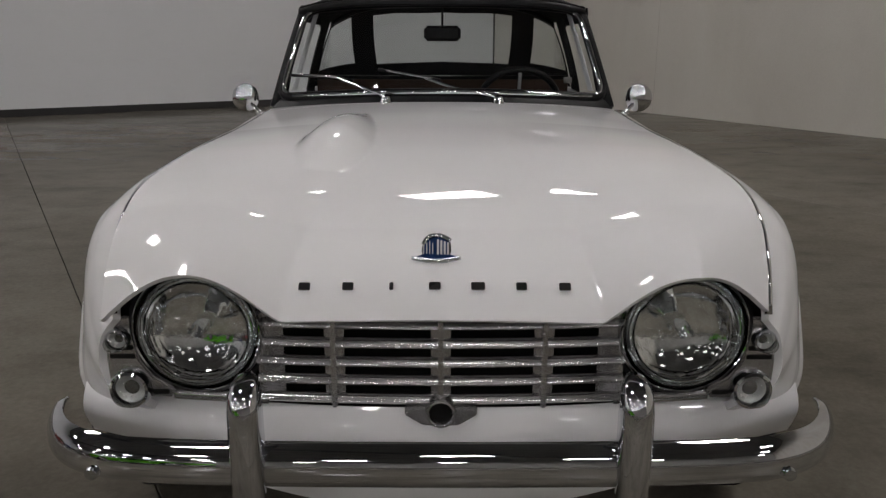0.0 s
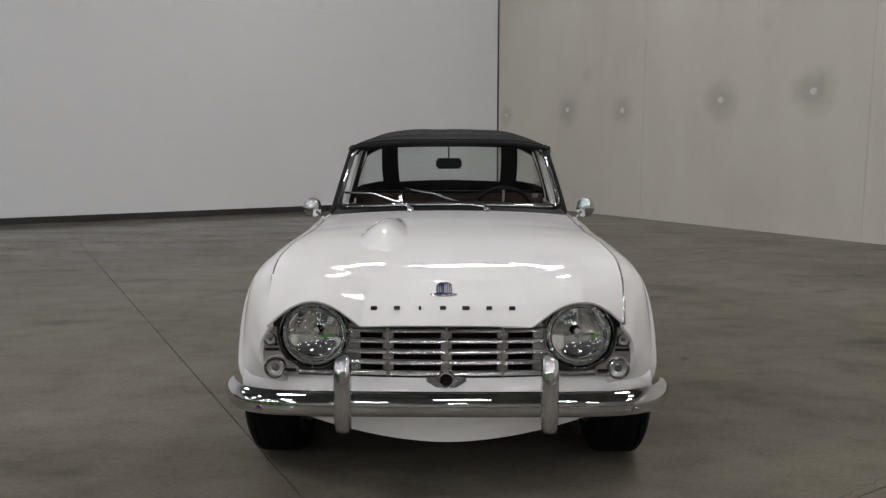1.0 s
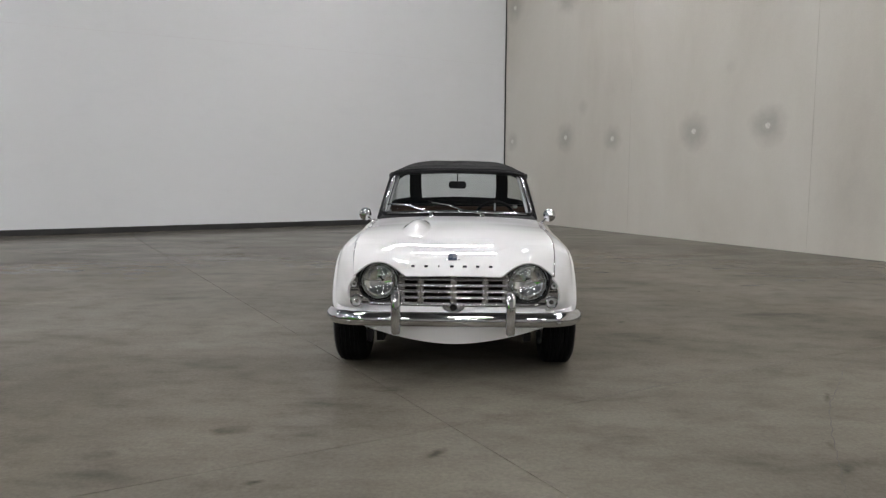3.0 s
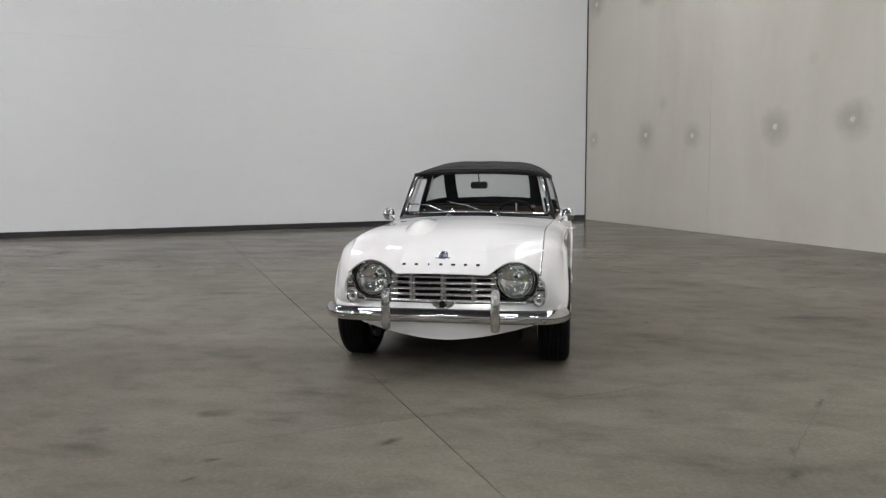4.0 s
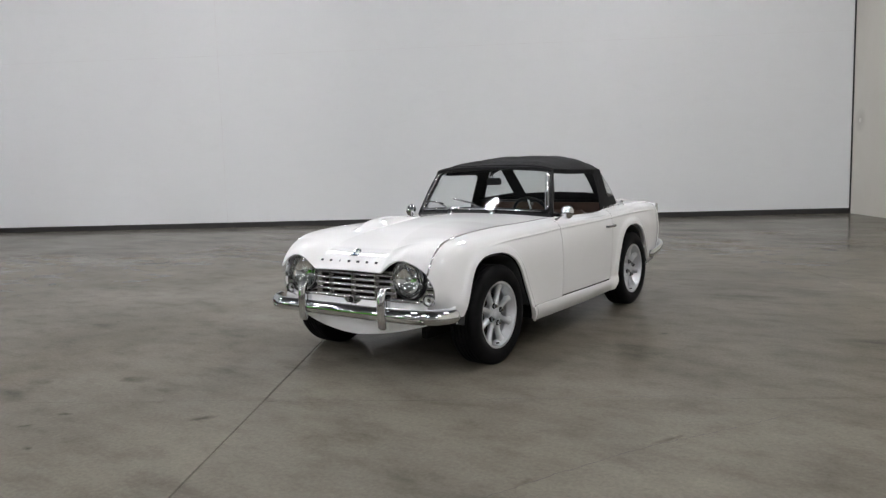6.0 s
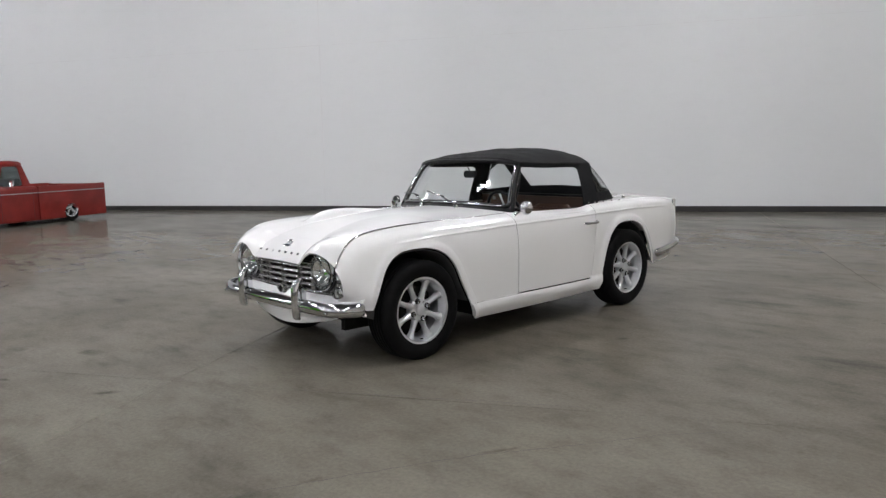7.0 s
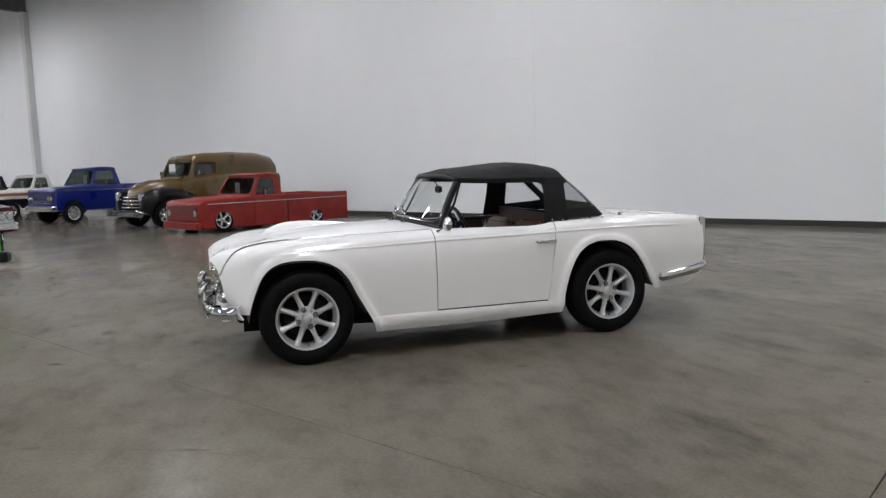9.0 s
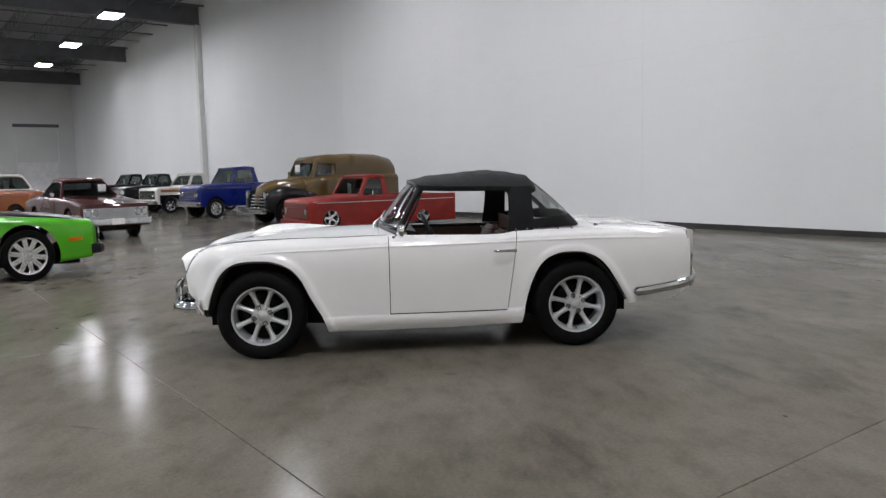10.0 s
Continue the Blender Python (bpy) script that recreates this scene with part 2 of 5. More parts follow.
def box(lo, hi, bevel=0.0, seg=2, bm=None):
    own = bm is None
    bm = bm or bmesh.new()
    got = bmesh.ops.create_cube(bm, size=1.0)["verts"]
    for v in got:
        v.co = Vector([lo[i] + (v.co[i] + 0.5) * (hi[i] - lo[i]) for i in range(3)])
    if bevel and own:
        bmesh.ops.bevel(bm, geom=bm.edges[:], offset=bevel, segments=seg, affect="EDGES", clamp_overlap=True)
        soften(bm)
    return bm


def lathe(profile, n=32, axis="x", bm=None, caps=False):
    """Turn a profile of (radius, along) round an axis."""
    bm = bm or bmesh.new()
    rings = []
    for r, h in profile:
        ring = []
        for i in range(n):
            a = 2 * math.pi * i / n
            c, s = r * math.cos(a), r * math.sin(a)
            ring.append(bm.verts.new({"x": (h, c, s), "y": (c, h, s), "z": (c, s, h)}[axis]))
        rings.append(ring)
    for a, b in zip(rings, rings[1:]):
        for i in range(n):
            bm.faces.new((a[i], a[(i + 1) % n], b[(i + 1) % n], b[i]))
    for ring, (r, h) in ((rings[0], profile[0]), (rings[-1], profile[-1])):
        if caps and r > 1e-5:
            bm.faces.new(ring)
    bmesh.ops.remove_doubles(bm, verts=bm.verts[:], dist=1e-6)
    return soften(bm, 40)


def tube(path, radius, n=10, closed=False, bm=None, flat=1.0, up=(0, 0, 1)):
    """Sweep a round (or flattened) bar along points."""
    bm = bm or bmesh.new()
    pts = [Vector(p) for p in path]
    rings = []
    for i, p in enumerate(pts):
        if closed:
            d = pts[(i + 1) % len(pts)] - pts[i - 1]
        else:
            d = pts[min(i + 1, len(pts) - 1)] - pts[max(i - 1, 0)]
        d.normalize()
        u = Vector(up)
        if abs(d.dot(u)) > 0.98:
            u = Vector((1, 0, 0))
        r = d.cross(u).normalized()
        u = r.cross(d)
        rad = radius[i] if isinstance(radius, (list, tuple)) else radius
        rings.append([bm.verts.new(p + (r * math.cos(2 * math.pi * k / n) * flat + u * math.sin(2 * math.pi * k / n)) * rad) for k in range(n)])
    pairs = list(zip(rings, rings[1:])) + ([(rings[-1], rings[0])] if closed else [])
    for a, b in pairs:
        for k in range(n):
            bm.faces.new((a[k], a[(k + 1) % n], b[(k + 1) % n], b[k]))
    if not closed:
        bm.faces.new(rings[0])
        bm.faces.new(rings[-1])
    return soften(bm, 50)


def prism(outline, depth, axis="x", bevel=0.0, seg=2, bm=None):
    """A plate with an outline in the two other axes, from depth[0] to depth[1] along the axis."""
    bm = bm or bmesh.new()

    def at(p, h):
        return {"x": (h, p[0], p[1]), "y": (p[0], h, p[1]), "z": (p[0], p[1], h)}[axis]
    a = [bm.verts.new(at(p, depth[0])) for p in outline]
    b = [bm.verts.new(at(p, depth[1])) for p in outline]
    n = len(outline)
    bm.faces.new(a)
    bm.faces.new(b)
    for i in range(n):
        bm.faces.new((a[i], a[(i + 1) % n], b[(i + 1) % n], b[i]))
    if bevel:
        bmesh.ops.recalc_face_normals(bm, faces=bm.faces[:])
        bmesh.ops.bevel(bm, geom=bm.edges[:], offset=bevel, segments=seg, affect="EDGES", clamp_overlap=True)
        soften(bm)
    return bm


def sheet(grid, thick=0.0, closed_u=False, name="sheet"):
    """A smooth surface through a grid of points, with thickness along its normals if wanted."""
    g = np.array(grid, float)
    nu, nv = g.shape[:2]
    du = np.gradient(g, axis=0)
    dv = np.gradient(g, axis=1)
    nrm = np.cross(du, dv)
    nrm /= np.maximum(np.linalg.norm(nrm, axis=2, keepdims=True), 1e-9)
    verts = [tuple(p) for p in g.reshape(-1, 3)]
    idx = lambda i, j: i * nv + j
    faces = [(idx(i, j), idx(i + 1, j), idx(i + 1, j + 1), idx(i, j + 1)) for i in range(nu - 1) for j in range(nv - 1)]
    if thick:
        off = len(verts)
        verts += [tuple(p) for p in (g - nrm * thick).reshape(-1, 3)]
        faces += [tuple(off + k for k in reversed(f)) for f in faces]
        rim = [idx(i, 0) for i in range(nu)] + [idx(nu - 1, j) for j in range(1, nv)] + [idx(i, nv - 1) for i in range(nu - 2, -1, -1)] + [idx(0, j) for j in range(nv - 2, 0, -1)]
        for a, b in zip(rim, rim[1:] + rim[:1]):
            faces.append((a, b, off + b, off + a))
    me = mesh_from(name, verts, faces)
    bm = bmesh.new()
    bm.from_mesh(me)
    bpy.data.meshes.remove(me)
    bmesh.ops.recalc_face_normals(bm, faces=bm.faces[:])
    return soften(bm, 45)


def arc(cx, cz, r, a0, a1, n):
    return [(cx + r * math.cos(radians(a0 + (a1 - a0) * i / n)), cz + r * math.sin(radians(a0 + (a1 - a0) * i / n))) for i in range(n + 1)]


def pchip(xs, ys, q):
    """Monotone cubic through points, values outside held."""
    xs, ys = np.array(xs, float), np.array(ys, float)
    q = np.clip(np.asarray(q, float), xs[0], xs[-1])
    h = np.diff(xs)
    dl = np.diff(ys) / h
    m = np.zeros_like(ys)
    m[0], m[-1] = dl[0], dl[-1]
    for i in range(1, len(xs) - 1):
        if dl[i - 1] * dl[i] > 0:
            w1, w2 = 2 * h[i] + h[i - 1], h[i] + 2 * h[i - 1]
            m[i] = (w1 + w2) / (w1 / dl[i - 1] + w2 / dl[i])
    k = np.clip(np.searchsorted(xs, q, side="right") - 1, 0, len(h) - 1)
    t = (q - xs[k]) / h[k]
    return (2 * t**3 - 3 * t**2 + 1) * ys[k] + (t**3 - 2 * t**2 + t) * h[k] * m[k] + (-2 * t**3 + 3 * t**2) * ys[k + 1] + (t**3 - t**2) * h[k] * m[k + 1]


def smooth_line(points, n=60):
    p = np.array(points, float)
    t = np.linspace(0, 1, len(p))
    q = np.linspace(0, 1, n)
    return np.stack([pchip(t, p[:, k], q) for k in range(p.shape[1])], 1)


# ================= hall =================
# The hall is turned against the car: a runs along the long white wall, b towards it.
HALL = Matrix.Rotation(radians(31.08), 4, "Z")
A0, A1, B0, B1, TOP = -63.0, 7.59, -27.0, 10.727, 10.4


def hall_part(name, lo, hi, material, bevel=0.0, kind="structure", parent=None):
    ob = part(name, box(lo, hi, bevel), material, parent)
    if parent is None:
        ob.matrix_world = HALL
    if kind:
        ob["kind"] = kind
    return ob


def build_hall():
    base = hall_part("floor", (A0, B0, -0.3), (A1, B1, -0.05), UNDER)
    pitch, gap = 4.41, 0.002
    a_cuts = [A0] + [c for c in (-0.64 + pitch * k for k in range(-16, 4)) if A0 + 0.5 < c < A1 - 0.3] + [A1]
    b_cuts = [B0] + [c for c in (-1.07 + pitch * k for k in range(-8, 6)) if B0 + 0.5 < c < B1 - 0.3] + [B1]
    hall_part("wall_north", (A0 - 0.3, B1, -0.3), (A1 + 0.3, B1 + 0.3, TOP), WALL)
    spots = [(10.42, 1.81, 0.2, 0.3), (8.49, 1.84, 0.26, 0.42), (7.08, 1.77, 0.22, 0.36), (5.09, 1.83, 0.28, 0.42), (3.65, 1.86, 0.28, 0.45),
             (10.38, 4.78, 0.3, 0.34), (8.49, 4.71, 0.34, 0.45), (7.05, 4.63, 0.3, 0.4), (7.7, 4.85, 0.3, 0.35), (7.96, 2.42, 0.14, 0.2), (2.2, 0.85, 0.5, 0.12), (4.4, 2.8, 0.1, 0.12)]
    stained = panel_concrete_mat([(tuple(HALL @ Vector((A1, b, z))), size, dark * 0.8) for b, z, size, dark in spots])
    wall = hall_part("wall_east", (A1, B0, -0.3), (A1 + 0.3, B1, TOP), stained)
    for i, (b, z, size, dark) in enumerate(spots[:9]):
        plug = part("filled_hole", lathe([(0.045, -0.002), (0.045, 0.003), (0.038, 0.005), (0.0, 0.005)], 18, "x"), PLUG, wall)
        plug.matrix_local = pose(A1, b, z, 0, 0, 180)
    hall_part("wall_west", (A0 - 0.3, B0, -0.3), (A0, B1, TOP), FAR_WALL)
    # Unseen wall added to close the hall behind the camera.
    hall_part("wall_south", (A0 - 0.3, B0 - 0.3, -0.3), (A1 + 0.3, B0, TOP), SOUTH_WALL)
    hall_part("ceiling", (A0 - 0.3, B0 - 0.3, TOP), (A1 + 0.3, B1 + 0.3, TOP + 0.2), DECK)
    hall_part("baseboard", (A0, B1 - 0.012, -0.002), (A1 - 0.02, B1, 0.105), BASE, 0.003)
    # dark joint in the corner and the panel joints
    hall_part("trim", (A1 - 0.022, B1 - 0.022, 0.0), (A1, B1, TOP - 0.01), BASE)
    for i, a in enumerate((-5.1, -18.0)):
        hall_part("trim", (a - 0.004, B1 - 0.0035, 0.11), (a + 0.004, B1, TOP - 0.01), SEAM)
    for z in (3.55,):
        hall_part("trim", (-30.9, B1 - 0.003, z), (A1 - 0.03, B1, z + 0.006), SEAM)
    for b in (6.6, 2.9):
        hall_part("trim", (A1 - 0.003, b - 0.004, 0.01), (A1, b + 0.004, TOP - 0.01), JOINT)
    # columns, roof beams and open joists
    for a in (-31.9, -45.6, -59.3, -18.2, -4.5):
        if a == -31.9:
            hall_part("column", (a - 0.17, B1 - 0.26, 0.0), (a + 0.17, B1 - 0.002, 8.6), FAR_WALL, 0.01)
        beam = thing("roof_beam", "deep dark grey steel beam under the roof deck", "beam", HALL, "roof beams")
        w = 0.16
        part("web", box((a - 0.01, B0 + 0.02, 8.64), (a + 0.01, B1 - 0.02, 9.46)), STEEL, beam)
        part("flange", box((a - w, B0 + 0.02, 8.6), (a + w, B1 - 0.02, 8.64)), STEEL, beam)
        part("flange", box((a - w, B0 + 0.02, 9.46), (a + w, B1 - 0.02, 9.5)), STEEL, beam)
        for k in range(4 if a < -30 else 0):
            q = a + 1.6 + 2.7 * k
            part("bridging", box((q - 0.03, B0 + 0.02, 9.17 + 0.03 * (k % 2)), (q + 0.03, B1 - 0.3, 9.23 + 0.03 * (k % 2))), STEEL, beam)
        part("cladding", box((a - w + 0.01, B0 + 0.02, 8.66), (a - w + 0.03, B1 - 0.02, 9.44)), STEEL, beam)
    spans = [(-59.3, -45.6), (-45.6, -31.9), (-31.9, -18.2), (-18.2, -4.5), (-4.5, 7.4)]
    for a0, a1 in spans:
        for k in range(14):
            b = 9.2 - 1.75 * k
            j = thing("roof_joist", "open-web dark steel roof joist", "joist", HALL, "roof joists")
            bm = box((a0 + 0.2, b - 0.03, 9.9), (a1 - 0.2, b + 0.03, 9.97))
            part("chord", bm, STEEL, j)
            part("chord", box((a0 + 0.2, b - 0.03, 9.2), (a1 - 0.2, b + 0.03, 9.26)), STEEL, j)
            zig = [(a0 + 0.3 + (a1 - a0 - 0.6) * i / 16, b, 9.24 if i % 2 else 9.92) for i in range(17)]
            part("web", tube(zig, 0.018, 6), STEEL, j)
    # large door in the far wall
    door = thing("loading_door", "closed pale grey loading door in a dark frame", "door", HALL)
    part("leaf", box((A0, 6.5, 0.02), (A0 + 0.05, 9.4, 2.7), 0.01), SEAM, door)
    part("upper_panel", box((A0, 6.5, 2.8), (A0 + 0.04, 9.4, 5.4), 0.01), FAR_WALL, door)
    part("frame", box((A0, 6.38, 0.0), (A0 + 0.06, 6.48, 5.5), 0.01), SEAM, door)
    part("frame", box((A0, 9.42, 0.0), (A0 + 0.06, 9.52, 5.5), 0.01), SEAM, door)
    part("lintel", box((A0, 6.3, 5.5), (A0 + 0.12, 9.6, 5.75), 0.01), STEEL, door)
    # two hairline cracks across the slabs
    rng = random.Random(4)
    for line in (((1.45, -1.95), (1.57, -1.66), (1.71, -1.30), (1.98, -.73), (2.17, -.42), (2.35, -.11), (2.66, .27)), ((.61, -.88), (1.04, -.60), (1.52, -.29), (1.98, .01))):
        pts = smooth_line([(x, y) for x, y in line], 90)
        left, right = [], []
        for i, (x, y) in enumerate(pts):
            dx, dy = pts[min(i + 1, 89)] - pts[max(i - 1, 0)]
            n = math.hypot(dx, dy)
            w = .0008 + .0022 * rng.random() * math.sin(math.pi * i / 89)
            off = rng.uniform(-.007, .007)
            x, y = x - dy / n * off, y + dx / n * off
            left.append((x - dy / n * w, y + dx / n * w, .0006))
            right.append((x + dy / n * w, y - dx / n * w, .0006))
        crack = part("floor_crack", mesh_from("floor_crack", left + right, [(i, i + 1, 91 + i, 90 + i) for i in range(89)]), CRACK, base)
        crack.matrix_parent_inverse = HALL.inverted()
    # slabs
    meshes = {}
    for a, a2 in zip(a_cuts, a_cuts[1:]):
        for b, b2 in zip(b_cuts, b_cuts[1:]):
            key = (round(a2 - a, 3), round(b2 - b, 3))
            if key not in meshes:
                bm = box((-key[0] / 2 + gap, -key[1] / 2 + gap, -0.05), (key[0] / 2 - gap, key[1] / 2 - gap, 0.0), 0.002, 1)
                me = bpy.data.meshes.new("slab")
                bm.to_mesh(me)
                bm.free()
                me.materials.append(FLOOR)
                meshes[key] = me
            s = new("slab", meshes[key])
            s.parent = base
            s.location = ((a + a2) / 2, (b + b2) / 2, 0)


PLUG = mat("patching_mortar", (0.62, 0.61, 0.57), 0.85, 0, 0.15, 20, 120, 0.001)
CRACK = mat("dirt_in_cracks", (0.045, 0.04, 0.034), 0.8, 0, 0.2, 20, 90, coord="World")
JOINT = mat("grey_joint_filler", (0.48, 0.46, 0.41), 0.8, 0, 0.1, 3, 60, coord="World")
SEAM = mat("caulked_joint", (0.66, 0.66, 0.67), 0.7, 0, 0.1, 3, 60, coord="World")
# Grey of the unseen south wall, kept dim to bounce less light.
SOUTH_WALL = mat("unseen_dim_wall", (0.3, 0.295, 0.28), 0.75, 0, 0.12, 0.3, 40, coord="World")
FAR_WALL = mat("far_wall_paint", (0.58, 0.59, 0.58), 0.6, 0, 0.08, 0.3, 40, coord="World")
build_hall()


def build_lamps():
    glow = emit_mat("lamp_diffuser_glow", (0.995, 0.984, 1.005), LAMP_STRENGTH)
    lamp = thing("high_bay_lamp", "lit oblong high-bay lamp hanging under the roof", "lamp", HALL @ pose(-29.6, 6.1, 8.2), "high-bay lamps")
    part("housing", prism([(-0.68, 0.05), (-0.52, 0.18), (0.52, 0.18), (0.68, 0.05), (0.68, 0.0), (-0.68, 0.0)], (-0.43, 0.43), "y", 0.01), STEEL, lamp)
    part("diffuser", box((-0.64, -0.39, -0.035), (0.64, 0.39, -0.002), 0.012), glow, lamp)
    for s in (-0.45, 0.45):
        part("hanger", tube([(s, 0, 0.15), (s, 0, 1.9)], 0.006, 6), STEEL, lamp)
    for a, b in [(a, b) for a in (-54.6, -46.3, -38.1, -29.6, -21.25, -12.9, -4.55, 3.8) for b in (6.1, -1.0, -8.1, -15.2, -22.3)]:
        if (a, b) not in ((-29.6, 6.1), (-21.25, 6.1), (-54.6, 6.1)):
            copy_thing(lamp, HALL @ pose(a, b, 8.2))


build_lamps()

# ================= white roadster =================
# x to the car's left, y backwards from the front axle, z up.
ST = [-0.5, -0.47, -0.42, -0.36, -0.3, -0.15, 0.0, 0.25, 0.5, 0.9, 1.3, 1.56, 1.66, 1.75, 2.0, 2.235, 2.6, 2.85, 3.02]
SIDE = {  # x of the section's knots, then z, from the wing bead down to the sill
    "x2": [.548, .552, .556, .556, .556, .553, .552, .552, .563, .580, .600, .601, .602, .602, .598, .590, .570, .545, .515],
    "x3": [.572, .588, .605, .615, .618, .620, .620, .620, .622, .636, .648, .648, .648, .648, .648, .644, .622, .592, .560],
    "x4": [.585, .606, .632, .650, .657, .661, .662, .659, .660, .672, .680, .679, .678, .678, .680, .674, .652, .622, .586],
    "x5": [.588, .616, .648, .671, .681, .687, .689, .687, .689, .694, .700, .699, .698, .698, .698, .696, .676, .644, .604],
    "x6": [.572, .598, .650, .679, .687, .691, .693, .689, .687, .688, .694, .693, .692, .692, .692, .690, .670, .640, .600],
    "x7": [.510, .548, .612, .655, .675, .681, .683, .677, .669, .664, .668, .668, .668, .668, .672, .676, .645, .618, .580],
    "z2": [.585, .657, .724, .758, .772, .788, .796, .802, .803, .810, .803, .797, .800, .818, .823, .826, .826, .812, .790],
    "z3": [.555, .618, .682, .719, .737, .757, .765, .773, .776, .785, .780, .775, .778, .795, .801, .804, .802, .790, .772],
    "z4": [.520, .565, .622, .662, .688, .709, .718, .726, .730, .742, .746, .749, .751, .752, .756, .758, .752, .742, .735],
    "z5": [.480, .500, .515, .530, .550, .590, .600, .600, .590, .590, .590, .596, .598, .600, .610, .620, .600, .600, .600],
    "z6": [.440, .432, .425, .420, .420, .420, .420, .380, .300, .285, .285, .288, .289, .290, .380, .430, .430, .460, .490],
    "z7": [.400, .385, .360, .340, .320, .300, .280, .220, .168, .165, .166, .174, .177, .180, .240, .270, .288, .297, .370],
}
ZC = ([-.50, -.49, -.48, -.465, -.43, -.38, -.30, -.15, 0, .2, .5, .85, 1.8, 2.3, 2.6, 2.85, 3.02],
      [.602, .624, .640, .660, .694, .722, .752, .788, .810, .826, .838, .842, .846, .845, .842, .820, .794])
POD = ([-.50, -.47, -.42, -.33, -.2, 0.0, .30], [.084, .063, .036, .019, .011, .006, 0.0])
F_ARCH = ([-.40, -.372, -.349, -.318, -.264, -.206, -.131, -.05, .03, .115, .2, .271, .323, .393, .43, .47],
          [.05, .25, .376, .47, .582, .636, .664, .670, .668, .652, .612, .533, .428, .30, .225, .05])
R_ARCH = ([1.76, 1.785, 1.818, 1.86, 1.921, 2.002, 2.09, 2.19, 2.27, 2.33, 2.385, 2.446, 2.508, 2.565, 2.62],
          [.05, .21, .375, .497, .598, .652, .671, .669, .648, .615, .562, .474, .371, .275, .05])


def arch_line(kind):
    xs, zs = F_ARCH if kind == "front" else R_ARCH
    q = np.linspace(xs[0], xs[-1], 160)
    return np.stack([q, pchip(xs, zs, q)], 1)


ARCHES = (arch_line("front"), arch_line("rear"))


def arch_gap(y, z):
    """Height above the wheel-arch edge, large away from it."""
    out = np.full(np.shape(y), 9.0)
    for xs, zs in (F_ARCH, R_ARCH):
        inside = (y > xs[0]) & (y < xs[-1])
        out = np.where(inside, z - pchip(xs, zs, y), out)
    return out


def body(v, s, raw=False):
    """A point of the body's left half: v along the car, s from the middle (0) over the bead (2) to the sill (7)."""
    v, s = np.asarray(v, float), np.asarray(s, float)
    K = {k: pchip(ST, a, v) for k, a in SIDE.items()}
    top = s < 2
    # bonnet and deck
    r = np.clip(s / 2, -1.2, 1)
    xt = K["x2"] * r
    zc = pchip(*ZC, v)
    zt = zc + (K["z2"] - zc) * np.abs(r) ** 2.3
    amp = pchip(*POD, v)
    wide = 0.155 + np.clip(v + 0.5, 0, 0.5) * 0.25
    d = np.clip(np.abs(np.abs(xt) - 0.412) / wide, 0, 1)
    zt = zt + amp * (1 - d ** 2) ** 1.25
    # side, through the knots
    xs = np.stack([K[f"x{k}"] for k in range(2, 8)])
    zs = np.stack([K[f"z{k}"] for k in range(2, 8)])
    q = np.clip(s - 2, 0, 5)
    i = np.clip(np.floor(q).astype(int), 0, 4)
    t = q - i
    def at(a, k):
        return np.take_along_axis(a, np.clip(k, 0, 5)[None], 0)[0]
    def hermite(a):
        p0, p1, p2, p3 = at(a, i - 1), at(a, i), at(a, i + 1), at(a, i + 2)
        p0 = np.where(i == 0, 2 * p1 - p2, p0)
        p3 = np.where(i == 4, 2 * p2 - p1, p3)
        m1, m2 = (p2 - p0) / 2, (p3 - p1) / 2
        return (2*t**3 - 3*t**2 + 1) * p1 + (t**3 - 2*t**2 + t) * m1 + (-2*t**3 + 3*t**2) * p2 + (t**3 - t**2) * m2
    xside, zside = hermite(xs), hermite(zs)
    x = np.where(top, xt, xside)
    z = np.where(top, zt, zside)
    k = np.interp(s, [0, 1.3, 1.5, 1.72, 2.0, 3.0, 4.0, 5.0, 7.0], [1.62, 1.70, 1.74, 1.46, 1.13, 1.08, 1.0, 0.95, 0.76])
    y = np.where(v < -0.40, -0.40 - (-0.40 - v) * k, v)
    if not raw:
        # rolled flare round the arches and a crisp swage along the flank
        dist = np.full(np.shape(y), 9.0)
        for line in ARCHES:
            dd = np.sqrt((y[..., None] - line[:, 0]) ** 2 + (z[..., None] - line[:, 1]) ** 2).min(-1)
            dist = np.minimum(dist, dd)
        side = np.clip((s - 3.0) / 1.0, 0, 1)
        x = x + (0.006 * np.exp(-(dist / 0.06) ** 2) + 0.012 / (1 + np.exp((dist - 0.042) / 0.006))) * side
        sw = np.exp(-((s - 4.0) / 0.075) ** 2) * np.clip((v + 0.25) / 0.3, 0, 1) * np.clip((2.9 - v) / 0.3, 0, 1)
        x = x + 0.006 * sw
    return np.stack([x, y, z], -1)


def clip_poly(poly, vals):
    out, n = [], len(poly)
    for i in range(n):
        a, b, fa, fb = poly[i], poly[(i + 1) % n], vals[i], vals[(i + 1) % n]
        if fa >= 0:
            out.append(a)
        if (fa >= 0) != (fb >= 0):
            t = fa / (fa - fb)
            out.append((a[0] + (b[0] - a[0]) * t, a[1] + (b[1] - a[1]) * t))
    return out


